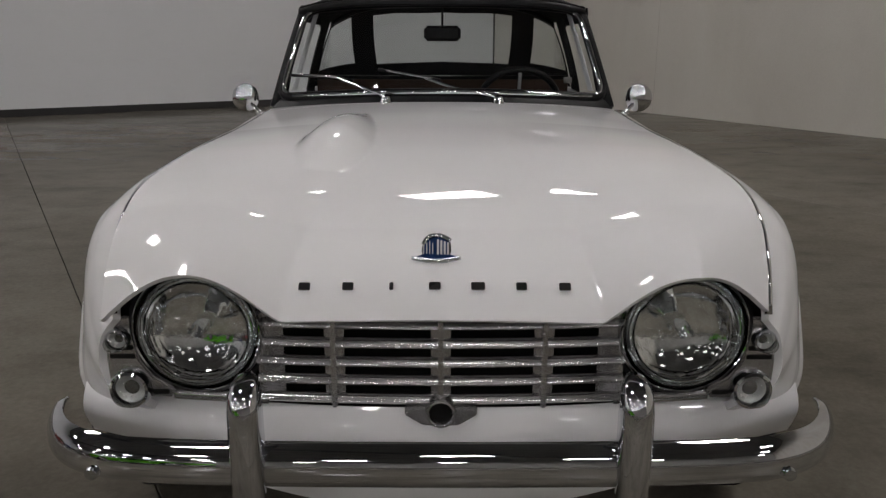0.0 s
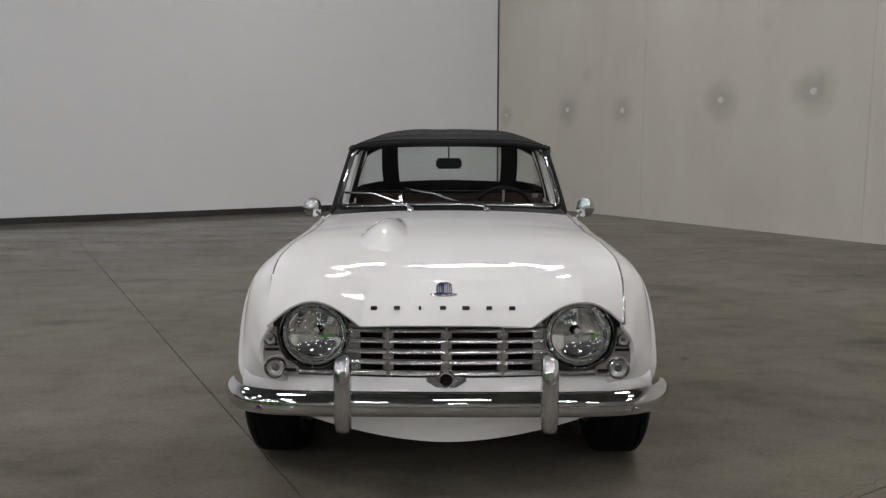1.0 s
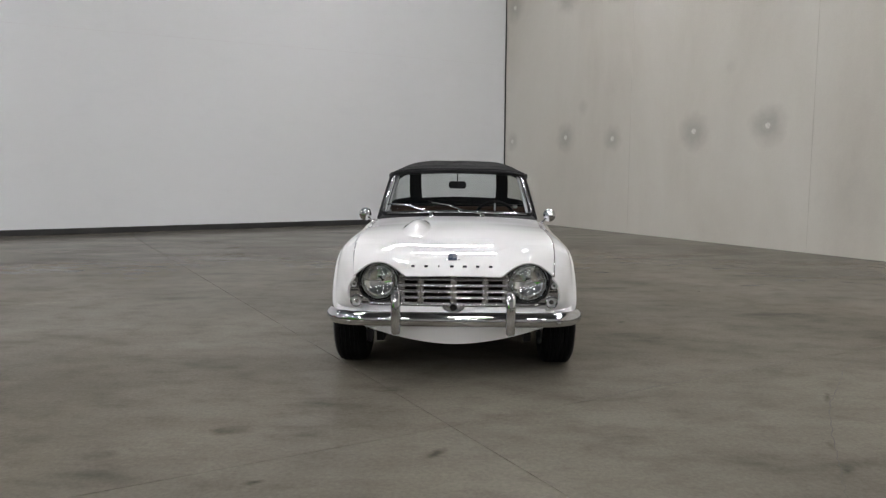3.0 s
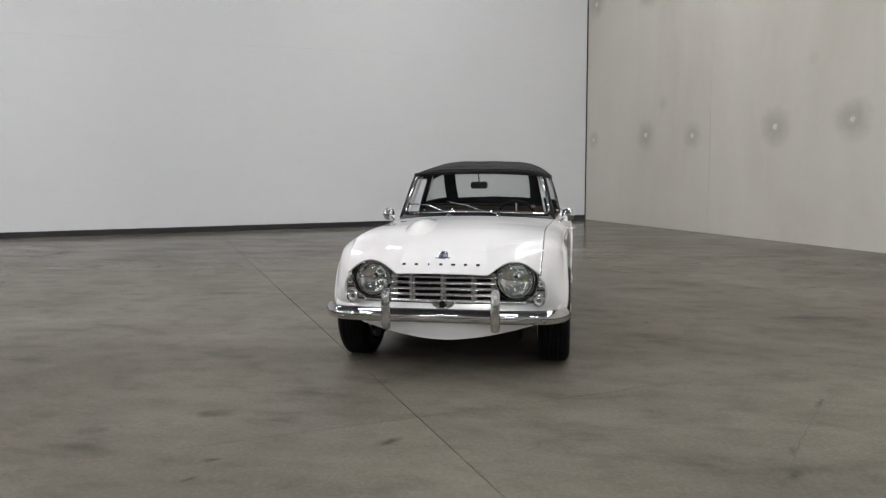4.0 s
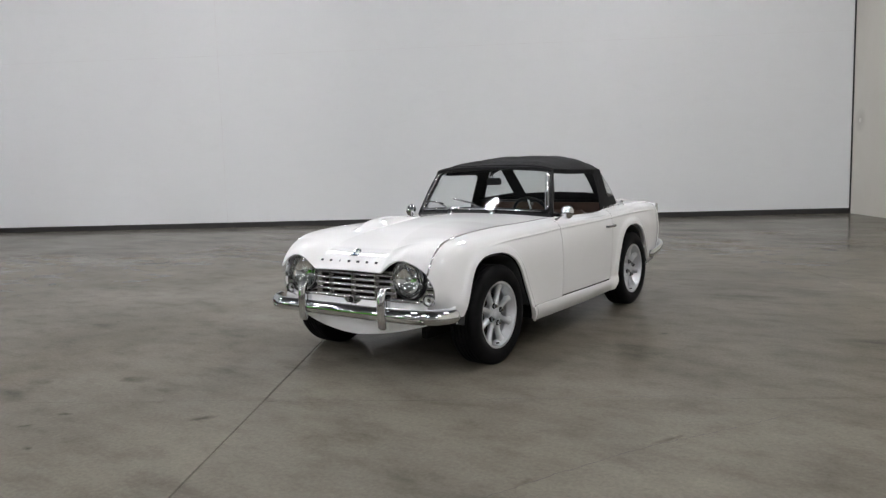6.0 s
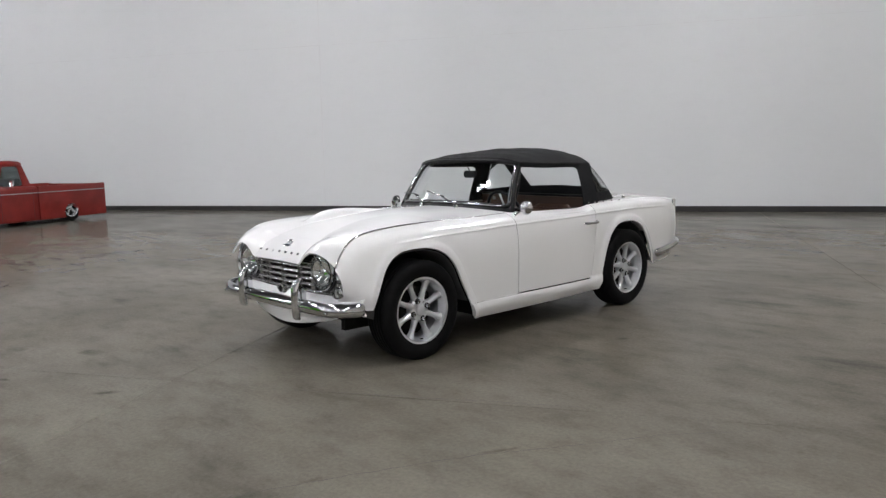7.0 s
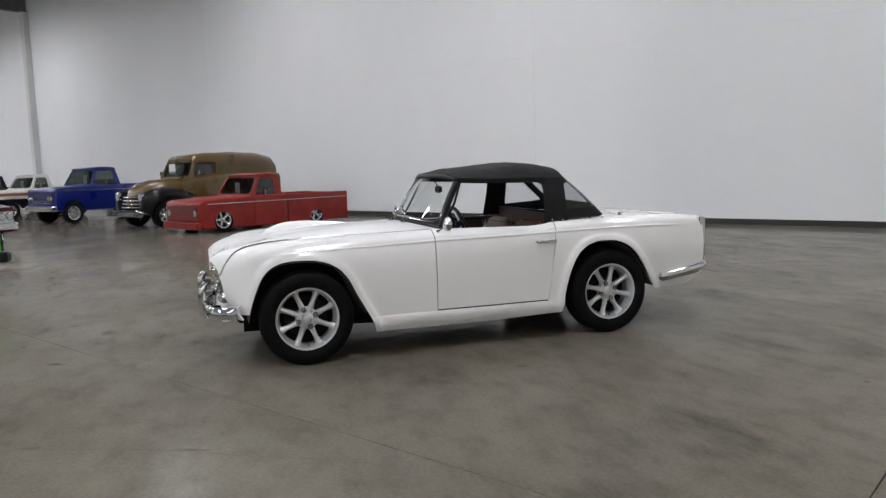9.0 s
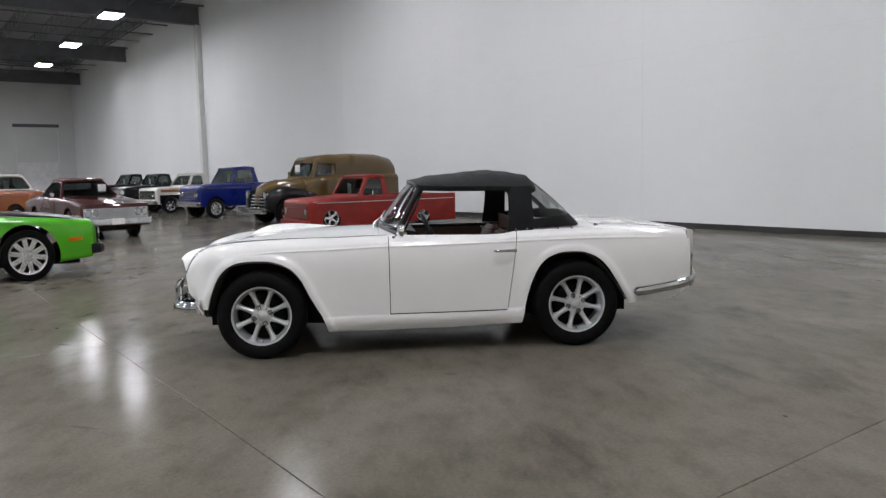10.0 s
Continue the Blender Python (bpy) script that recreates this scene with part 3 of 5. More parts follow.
def panel(name, vs, ss, keep=(), mirror=False, thick=0.014, surf=body):
    """A body panel: the part of the surface for which every keep(point) is positive, with its edges folded inwards."""
    vs, ss = np.asarray(vs, float), np.asarray(ss, float)
    V, S = np.meshgrid(vs, ss, indexing="ij")
    P = surf(V, S)
    vals = [f(P, V, S) for f in keep]
    polys = []
    for i in range(len(vs) - 1):
        for j in range(len(ss) - 1):
            corner = [(i, j), (i + 1, j), (i + 1, j + 1), (i, j + 1)]
            poly = [(vs[a], ss[b]) for a, b in corner]
            dead = False
            for f, val in zip(keep, vals):
                c = [val[a, b] for a, b in corner]
                if max(c) < 0:
                    dead = True
                    break
            if dead:
                continue
            for f, val in zip(keep, vals):
                c = [val[a, b] for a, b in corner]
                if min(c) >= 0:
                    continue
                pv, ps = np.array([q[0] for q in poly]), np.array([q[1] for q in poly])
                poly = clip_poly(poly, f(surf(pv, ps), pv, ps))
                if len(poly) < 3:
                    break
            if len(poly) >= 3:
                polys.append(poly)
    index, pts, faces = {}, [], []
    for poly in polys:
        f = []
        for q in poly:
            key = (round(q[0], 5), round(q[1], 4))
            if key not in index:
                index[key] = len(pts)
                pts.append(q)
            if not f or f[-1] != index[key]:
                f.append(index[key])
        if len(f) > 1 and f[0] == f[-1]:
            f.pop()
        if len(f) >= 3:
            faces.append(f)
    pv, ps = np.array([q[0] for q in pts]), np.array([q[1] for q in pts])
    co = surf(pv, ps)
    e = 2e-3
    lo_v, hi_v = np.maximum(pv - e, vs[0]), np.minimum(pv + e, vs[-1])
    lo_s, hi_s = np.maximum(ps - 4 * e, ss[0]), np.minimum(ps + 4 * e, ss[-1])
    nrm = np.cross(surf(hi_v, ps) - surf(lo_v, ps), surf(pv, hi_s) - surf(pv, lo_s))
    nrm /= np.maximum(np.linalg.norm(nrm, axis=1, keepdims=True), 1e-12)
    outward = np.sign((nrm * (co - np.array([0, 1.2, 0.35]))).sum(1))
    if np.median(outward) < 0:
        nrm = -nrm
        faces = [f[::-1] for f in faces]
    # edges used once are the rim
    count = {}
    for f in faces:
        for a, b in zip(f, f[1:] + f[:1]):
            count[(min(a, b), max(a, b))] = count.get((min(a, b), max(a, b)), 0) + 1
    rim = [(a, b) for f in faces for a, b in zip(f, f[1:] + f[:1]) if count[(min(a, b), max(a, b))] == 1]
    verts, normals = [tuple(p) for p in co], [tuple(p) for p in nrm]
    ring = {}
    for a, b in rim:
        quad = []
        for k in (a, b):
            if k not in ring:
                ring[k] = (len(verts), len(verts) + 1)
                verts += [tuple(co[k]), tuple(co[k] - nrm[k] * thick)]
                normals += [None, None]
            quad.append(ring[k])
        faces.append([quad[1][0], quad[0][0], quad[0][1], quad[1][1]])
    if mirror:
        verts = [(-x, y, z) for x, y, z in verts]
        normals = [None if n is None else (-n[0], n[1], n[2]) for n in normals]
        faces = [f[::-1] for f in faces]
    me = mesh_from(name, verts, faces)
    auto = np.zeros((len(verts), 3), np.float32)
    me.vertices.foreach_get("normal", auto.ravel())
    flat = auto.reshape(-1, 3)
    me.normals_split_custom_set_from_vertices([tuple(flat[i]) if n is None else n for i, n in enumerate(normals)])
    return me


def bulge_surf(v, s):
    """The bonnet with its one-sided teardrop blister, s across the whole width."""
    p = body(v, s)
    u = np.clip((p[..., 1] + 0.20) / 0.68, 0, 1)
    rise = np.sin(np.clip(u / 0.30, 0, 1) * math.pi / 2)
    fall = np.cos(np.clip((u - 0.30) / 0.70, 0, 1) * math.pi / 2)
    length = np.where(u < 0.30, rise, fall ** 1.2)
    half = 0.088 * np.where(u < 0.30, 0.55 + 0.45 * rise, 0.35 + 0.65 * fall)
    q = np.clip(np.abs(p[..., 0] + 0.237) / half, 0, 1)
    p[..., 2] += 0.046 * length * (1 - q ** 2.2) ** 1.5
    return p


def sill_surf(v, s):
    """The sill stands a little proud of the door's foot, with a rolled top."""
    p = body(v, s)
    q = np.clip((0.292 - p[..., 2]) / 0.125, 0, 1)
    p[..., 0] += 0.018 * np.sin(q * math.pi) ** 0.7
    return p


def door_rear(z):
    return 1.682 + (np.asarray(z) - 0.28) * 0.148


def build_car():
    car = thing("sports_car", "white classic two-seat roadster with black canvas hood, parked on the floor", "car")
    lin = np.linspace
    v_front = np.concatenate([lin(-.5, -.40, 22), lin(-.39, .865, 120)])
    # ---- body panels
    bonnet = part("bonnet", panel("bonnet", np.concatenate([lin(-.5, -.40, 30), lin(-.39, .80, 90)]), lin(-1.993, 1.993, 150), thick=0.009, surf=bulge_surf), WHITE, car)
    part("scuttle", panel("scuttle", lin(.804, 1.0, 12), lin(-1.99, 1.99, 40)), WHITE, car)
    arch = lambda P, V, S: arch_gap(P[..., 1], P[..., 2])
    for m in (False, True):
        sx = -1 if m else 1
        part("front_wing", panel("front_wing", v_front, lin(2.006, 7, 100), [arch, lambda P, V, S: np.where(P[..., 1] > 0.44, P[..., 2] - 0.272, 1.0), lambda P, V, S: np.where(P[..., 1] < -0.30, P[..., 2] - 0.350, 1.0)], m), WHITE, car)
        door = part("door", panel("door", lin(.8705, 1.78, 60), lin(2.0, 6.2, 56), [lambda P, V, S: P[..., 2] - 0.280, lambda P, V, S: door_rear(P[..., 2]) - 0.003 - P[..., 1]], m), WHITE, car)
        part("sill", panel("sill", lin(.41, 1.84, 70), lin(5.4, 7, 26), [arch, lambda P, V, S: np.where(P[..., 1] > 1.69, 0.31, 0.274) - P[..., 2], lambda P, V, S: door_rear(P[..., 2]) + 0.0 - P[..., 1] + 0.14], m, surf=sill_surf), WHITE, car)
        part("rear_wing", panel("rear_wing", np.concatenate([lin(1.66, 2.9, 120), lin(2.91, 3.02, 10)]), lin(2.0, 7, 96), [arch, lambda P, V, S: P[..., 1] - door_rear(P[..., 2]) - 0.002, lambda P, V, S: np.where(P[..., 1] < 1.775, P[..., 2] - 0.302, 1.0)], m), WHITE, car)
        # chrome bead along the wing
        path = [tuple(body(np.array([v]), np.array([2.0]))[0] + np.array([0.0, 0, 0.001])) for v in np.concatenate([lin(-.497, -.40, 14), lin(-.38, .86, 40)])]
        part("wing_bead", tube([(sx * x, y, z) for x, y, z in path], [0.0066 - 0.0042 * min(1, max(0, (q[1] + .25) / .6)) for q in path], 8), CHROME, car, "chrome bead along the wing seam")
        # door handle
        hz = 0.69
        h = part("handle", tube(smooth_line([(sx * .700, 1.59, hz), (sx * .722, 1.60, hz), (sx * .727, 1.63, hz), (sx * .727, 1.70, hz + .001), (sx * .722, 1.725, hz + .001), (sx * .700, 1.73, hz + .001)], 26), 0.0095, 8), CHROME, door, "chrome pull handle")
        part("escutcheon", lathe([(0.014, 0), (0.014, 0.004), (0.0, 0.006)], 14, "x"), CHROME, door).matrix_local = pose(sx * .7, 1.735, hz, 0, 0, 0 if sx > 0 else 180)
        # inner trim of the door
        part("door_trim", box((min(sx * .60, sx * .645), .93, .30), (max(sx * .60, sx * .640), 1.70, .772), .012), LEATHER, door, "brown vinyl door trim")
        part("arch_liner", sheet([[(sx * x, y, z - 0.012) for x in (.684, .60, .42)] for y, z in arch_line("front") if z > .30], 0.004), LINER, car)
        part("arch_liner", sheet([[(sx * x, y, z - 0.012) for x in (.672, .60, .42)] for y, z in arch_line("rear") if z > .32], 0.004), LINER, car)
        part("wheel_well", box((min(sx * .40, sx * .44), -.38, .2), (max(sx * .40, sx * .44), .46, .68)), UNDER, car)
        part("wheel_well", box((min(sx * .40, sx * .44), 1.77, .2), (max(sx * .40, sx * .44), 2.6, .70)), UNDER, car)
    part("rear_deck", panel("rear_deck", np.concatenate([lin(2.06, 2.9, 40), lin(2.91, 3.02, 10)]), lin(-1.99, 1.99, 40)), WHITE, car)
    boot = part("boot_lid", panel("boot_lid", lin(2.36, 2.92, 30), lin(-1.45, 1.45, 30), surf=lambda v, s: body(v, s) + np.array([0, 0, 0.006])), WHITE, car)
    for x in (-0.43, 0.43):
        part("hinge", box((x - .018, 2.42, .832), (x + .018, 2.58, .856), .008), WHITE, boot, "white painted boot hinge")
        part("hood_peg", lathe([(.014, -.01), (.014, .006), (.010, .014), (0, .015)], 16, "z"), CHROME, car).location = (x * 1.2, 2.36, .836)
    # tail panel
    tail = [[tuple(body(np.array([3.02]), np.array([s]))[0] * np.array([1 - .25 * k, 1, 1]) + np.array([0, .035 * k, 0])) for k in (0, .1, .4, 1)] for s in lin(2, 7, 30)]
    part("tail_panel", sheet([[(-x, y, z) for x, y, z in row] + [(x, y, z) for x, y, z in row[::-1]] for row in tail], 0.01), WHITE, car)
    # ---- floor pan, and a black plate for the shade inside the nose
    part("floor_pan", prism([(-.46, .34), (.0, .20), (.5, .175), (1.75, .175), (2.1, .30), (2.7, .33), (2.95, .42), (2.95, .5), (1.9, .42), (1.8, .24), (.85, .24), (.8, .6), (-.3, .6), (-.40, .42)], (-.42, .42), "x"), UNDER, car)
    part("floor_side", prism([(.5, .18), (1.74, .18), (1.74, .26), (.5, .26)], (-.64, .64), "x"), UNDER, car)
    part("exhaust", tube([(-.2, .4, .16), (-.2, 1.7, .15), (-.25, 2.2, .22), (-.3, 2.75, .27), (-.3, 3.02, .27)], .022, 10), UNDER, car)
    part("chassis_rail", box((-.5, -.42, .27), (.5, -.34, .33), .01), UNDER, car)
    # Flat black plate in place of the shaded depth behind grille and lamps.
    part("grille_shade_plate", prism([(-.585, .41), (.585, .41), (.585, .53), (.54, .56), (.49, .62), (.41, .645), (.33, .62), (.28, .585), (-.28, .585), (-.33, .62), (-.41, .645), (-.49, .62), (-.54, .56), (-.585, .53)], (-.412, -.395), "y"), UNDER, car)
    # ---- valance below the grille
    def lower(x):
        return 0.217 + 0.105 * min(1, abs(x) / 0.56) ** 1.7
    rows = []
    for x in lin(-.66, .66, 61):
        zl = lower(x)
        bow = 0.115 * (abs(x) / .66) ** 2.4
        col = []
        for k in lin(0, 1, 16):
            z = .418 + (zl - .418) * k
            y = -.502 + bow - 0.026 * math.sin(min(1, k * 2.2) * math.pi / 2) + 0.06 * max(0, k - .45) ** 1.3
            col.append((x, y, z))
        rows.append(col)
    part("valance", sheet(rows, 0.012), WHITE, car, "white front valance below the grille")
    # round mount of the crank hole, a dark disc for the shade inside
    crank = part("crank_guide", lathe([(.020, .03), (.020, -.005), (.022, -.007), (.025, -.006), (.027, .0), (.027, .03)], 28, "y"), GRILLE, car)
    crank.location = (0, -.532, .422)
    part("crank_shade_disc", lathe([(.020, .0), (0, .0)], 24, "y"), UNDER, crank).location = (0, .0035, 0)
    part("crank_plate", prism([(-.062, .415), (-.062, .427), (-.035, .43), (.035, .43), (.062, .427), (.062, .415), (.03, .395), (-.03, .395)], (-.527, -.508), "y", .002), GRILLE, car)
    # ---- grille
    grille = part("grille", prism([(-.30, .592), (.30, .592), (.30, .6), (-.30, .6)], (-.520, -.50), "y", .002), GRILLE, car, "anodised slatted grille")
    def bow_y(x):
        return -.520 + .055 * (abs(x) / .6) ** 2
    def bar(z, x0, x1, h=.0095, depth=.028):
        bm = bmesh.new()
        rows = []
        for x in lin(x0, x1, 14):
            y = bow_y(x)
            rows.append([(x, y + depth, z - h * .7), (x, y + .003, z - h), (x, y, z - h * .5), (x, y + .002, z + h * .35), (x, y + .010, z + h), (x, y + depth, z + h), (x, y + depth, z - h * .7)])
        return sheet(rows)
    for z in (.575, .541, .507, .473, .438):
        w = .315 if z > .45 else .31
        part("grille_bar", bar(z, -w, w, .0075, .014), GRILLE, grille)
    for x in (-.182, 0, .176):
        part("grille_post", prism([(x - .005, .425), (x + .005, .425), (x + .004, .598), (x - .004, .598)], (bow_y(x) - .005, bow_y(x) + .03), "y", .002), GRILLE, grille)
        part("grille_web", box((x - .017, bow_y(x) + .012, .430), (x + .017, bow_y(x) + .022, .597), .003), GRILLE, grille)
    for x0, x1 in ((-.315, -.27), (.27, .315)):
        part("grille_web", box((x0, -.496, .430), (x1, -.486, .597), .003), GRILLE, grille)
    for sx in (-1, 1):
        for z, xa, xb in ((.464, .44, .50), (.435, .30, .47)):
            part("grille_bar", bar(z, sx * xb, sx * xa, .0105, .012), GRILLE, grille)
        plate = [(.47, .430), (.576, .432), (.579, .50), (.570, .555), (.548, .580), (.520, .577), (.528, .548), (.522, .50), (.500, .468), (.465, .448)]
        corner = part("lamp_plate", prism([(sx * x, z) for x, z in plate], (-.490, -.478), "y", .003), GRILLE, grille, "dull metal plate behind the side lamps")
        # Dark bars set on the plate imitate the shade inside its slots.
        for z, x0, x1 in ((.508, .528, .572), (.524, .530, .570), (.4415, .475, .505)):
            part("slot_shade_bar", box((min(sx * x0, sx * x1), -.4915, z - .0045), (max(sx * x0, sx * x1), -.486, z + .0045), .0012), UNDER, corner)
        # headlight
        lamp = part("headlight", lathe([(.110, .06), (.110, .0), (.109, -.008), (.1065, -.012), (.1045, -.010), (.1035, .02)], 48, "y"), CHROME, car, "round headlight in a chrome ring")
        lamp.location = (sx * .410, -.506, .563)
        # Black ring puts in the shade of the gap between pod and lamp.
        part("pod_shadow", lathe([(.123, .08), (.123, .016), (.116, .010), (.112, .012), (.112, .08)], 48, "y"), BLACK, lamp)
        bowl = [(.100 * math.sin(radians(a)), .055 * math.cos(radians(a)) - .008) for a in lin(90, 3, 14)]
        part("reflector", lathe(bowl + [(0.0, .047)], 40, "y"), REFLECT, lamp)
        part("bulb_shield", lathe([(.012, -.002), (.014, .004), (.012, .03), (0, .03)], 18, "y"), REFLECT, lamp)
        part("lens", lens_mesh(.1035, .034), LENS, lamp, "fluted clear glass lens")
        # side and indicator lamps
        for r, x, z, kind in ((.029, .540, .450, "indicator"), (.017, .553, .541, "sidelight")):
            il = part(kind, lathe([(r * 1.25, .03), (r * 1.25, -.004), (r * 1.15, -.012), (r * 1.0, -.014), (r, .01)], 32, "y"), CHROME, car, "small round lamp in a chrome rim")
            il.location = (sx * x, -.493, z)
            part("lens", lathe([(r, -.006), (r * .96, -.02), (r * .8, -.03), (r * .45, -.037), (0, -.039)], 28, "y"), LENS_FROST, il)
            part("reflector", lathe([(r * .9, -.004), (r * .4, .004), (0, .006)], 24, "y"), BRIGHT, il)
    # ---- bumper with overriders
    half = [(0, -.604), (.2, -.602), (.4, -.596), (.52, -.585), (.575, -.570), (.625, -.543), (.660, -.503), (.681, -.458), (.688, -.425)]
    rail = smooth_line([(-x, y, .368) for x, y in half[:0:-1]] + [(x, y, .368) for x, y in half], 110)
    face = []
    for i, p in enumerate(rail):
        d = rail[min(i + 1, 109)] - rail[max(i - 1, 0)]
        d = d / np.linalg.norm(d)
        out = np.array([d[1], -d[0], 0.0])
        end = min(1, min(i, 109 - i) / 5)
        h, deep = .040 * (.72 + .28 * end ** .5), .030 * (.45 + .55 * end ** .5)
        row = []
        for q in lin(-1, 1, 24):
            lean = max(0, 1 - abs((q + .2) / (1.2 if q > -.2 else .8)) ** 2.2) ** .62
            row.append(tuple(p + out * deep * lean + np.array([0, 0, h * q])))
        face.append(row)
    bumper = part("front_bumper", sheet(face, .003), CHROME, car, "chrome wrap-round bumper")
    for sx in (-1, 1):
        x = sx * .309
        sec = []
        for z, y, w, d in ((.284, -.622, .008, .008), (.288, -.630, .018, .016), (.298, -.635, .024, .022), (.33, -.638, .027, .025), (.38, -.639, .0275, .026), (.43, -.638, .0275, .026), (.475, -.635, .0275, .026), (.498, -.628, .026, .025), (.512, -.619, .022, .021), (.520, -.609, .016, .016), (.5235, -.600, .006, .008)):
            sec.append([(x + w * math.sin(radians(a)), y + .012 - d * math.cos(radians(a)), z) for a in lin(-170, 170, 24)])
        part("overrider", sheet(sec), CHROME, bumper, "upright chrome overrider")
        part("overrider_bracket", box((x - .015, -.60, .335), (x + .015, -.56, .47), .006), CHROME, bumper)
        part("bumper_bolt", lathe([(.012, 0), (.010, -.006), (0, -.008)], 16, "y"), CHROME, bumper).location = (sx * .57, -.606, .352)
        part("bumper_iron", box((sx * .33 - .015, -.59, .34), (sx * .33 + .015, -.45, .37), .004), UNDER, bumper)
        # rear quarter bumper
        rb = smooth_line([(sx * .672, 2.585, .366), (sx * .686, 2.66, .374), (sx * .678, 2.8, .392), (sx * .65, 2.95, .412), (sx * .615, 3.02, .424), (sx * .52, 3.06, .428)], 30)
        q = part("rear_bumper", tube(rb, [.034 * min(1, .45 + .3 * i) for i in range(30)], 14, flat=.7), CHROME, car, "chrome rear quarter bumper")
        part("overrider", tube([(sx * .52, 3.045, .37), (sx * .52, 3.075, .39), (sx * .52, 3.078, .46), (sx * .52, 3.06, .52), (sx * .52, 3.03, .53)], [.014, .024, .026, .022, .01], 12), CHROME, q)
        part("tail_lamp", prism([(3.01, .52), (3.050, .52), (3.052, .765), (3.02, .775)], (sx * .545 - .034, sx * .545 + .034), "x", .008), RED_LENS, car, "upright tail lamp cluster")
        part("tail_lamp_rim", prism([(3.00, .45), (3.056, .45), (3.060, .785), (3.005, .79)], (sx * .545 - .044, sx * .545 + .044), "x", .006), CHROME, car)
    # ---- bonnet badge and letters
    badge = part("badge", badge_mesh(), CHROME, bonnet, "chrome and dark blue enamel badge")
    part("enamel", badge_mesh(.86, .002), ENAMEL, badge, "dark blue enamel")
    for i in range(4):
        part("badge_stripe", box((.001 + i * .0052, -.0050, .015), (.0042 + i * .0052, -.0015, .043 - .002 * i), .0006), BRIGHT, badge)
    for i in range(4):
        part("badge_stripe", box((-.020 + i * .0046, -.0042, .016), (-.0186 + i * .0046, -.0015, .040 - .003 * abs(i - 2)), .0004), BRIGHT, badge)
    part("badge_dome", tube(smooth_line([(-.021, -.003, .034), (-.015, -.004, .045), (-.006, -.004, .0505), (.004, -.004, .051), (.014, -.004, .047), (.0225, -.003, .041)], 20), .0034, 8), CHROME, badge)
    part("badge_brim", tube(smooth_line([(-.037, -.002, .009), (-.02, -.0045, .004), (0, -.005, .002), (.02, -.0045, .004), (.037, -.002, .009)], 16), .0035, 8), CHROME, badge)
    badge.matrix_local = pose(-.008, -.482, .673, -52, 0, 0) @ Matrix.Diagonal((1.1, 1.0, 1.12, 1))
    # seven plain chrome blocks stand for the maker's name
    for i, wide in enumerate((.0105, .010, .0035, .0105, .0125, .0095, .0105)):
        x = -.222 + .424 * i / 6
        z = body(np.array([-.4765]), np.array([2 * abs(x) / .55]))[0]
        ob = part("emblem_block", box((-wide * .9, -.0070, -.002), (wide * .9, .0070, .0030), .0012), CHROME, bonnet, "small plain chrome emblem block")
        ob.matrix_local = pose(x, z[1] - .003, z[2] + .003, 46, 0, 0)
    # ---- wing mirrors
    for sx in (-1, 1):
        mir = part("wing_mirror", lathe([(.0, -.042), (.022, -.040), (.040, -.030), (.051, -.012), (.055, .008), (.055, .016), (.050, .018), (0, .018)], 32, "y"), CHROME, car, "round chrome wing mirror on a stalk")
        mir.matrix_local = pose(sx * .682, .955, .845, -6, 0, sx * 8) @ Matrix.Diagonal((.84, .68, .88, 1))
        part("mirror_glass", lathe([(.049, .0185), (0, .0190)], 28, "y"), MIRROR, mir)
        part("stalk", tube(smooth_line([(sx * .62, .90, .792), (sx * .632, .915, .803), (sx * .652, .935, .822), (sx * .676, .953, .838)], 14), [.012] * 3 + [.0065] * 11, 8), CHROME, car)
    build_windscreen(car)
    build_hood(car)
    build_cabin(car)
    # ---- wheels
    for x, y, side in ((.0, 0, 1), (.0, 0, -1), (-.012, 2.173, 1), (-.012, 2.173, -1)):
        build_wheel(car, side, x, y)
    return car


def lens_mesh(r, depth):
    """A domed headlight lens with moulded flutes."""
    rows = []
    for i in range(31):
        t = i / 30
        row = []
        for k in range(121):
            a = 2 * math.pi * k / 120
            x, z = r * t * math.cos(a), r * t * math.sin(a)
            d = -depth * (1 - t * t) ** .8
            wide = .019 if abs(z) > .035 else .026
            flute = (.0011 * abs(math.sin(x * math.pi / wide)) + .0007 * math.sin(z * 2 * math.pi / .031 + x * 18)) * (1 - t ** 8)
            row.append((x, d + flute - .008, z))
        rows.append(row)
    bm = sheet(rows)
    bmesh.ops.remove_doubles(bm, verts=bm.verts[:], dist=1e-5)
    return bm


def badge_mesh(k=1.0, lift=0.0):
    """A shield that stands on a broad curved foot."""
    out = [(-.036, .0), (-.039, .007), (-.033, .013), (-.0235, .015), (-.022, .034), (-.016, .046), (-.007, .052), (.002, .053), (.010, .050), (.0225, .042), (.0235, .015), (.033, .013), (.039, .007), (.036, .0), (.018, -.005), (0, -.006), (-.018, -.005)]
    return prism([(x * k, .022 + (z - .022) * k) for x, z in out], (-lift - .0005, .006), "y", .0015)


CAPPING = mat("bright_aluminium", (0.58, 0.59, 0.61), 0.42, 0.9, 0.05, 8, 80)
LINER = mat("dusty_arch_liner", (0.05, 0.05, 0.05), 0.8, 0, 0.3, 8, 60, 0.001)
BRIGHT = mat("polished_badge_metal", (0.82, 0.83, 0.84), 0.25, 0.4, 0.03, 30, 100)
REFLECT = mat("lamp_reflector", (0.9, 0.92, 0.94), 0.06, 1.0, 0.08, 40, 70, 0.0008, rough_vary=0.05)
LENS = cut_glass_mat("headlight_glass")
LENS_FROST = glass_mat("frosted_lens", (0.75, 0.76, 0.74), 1.5, 0.12)
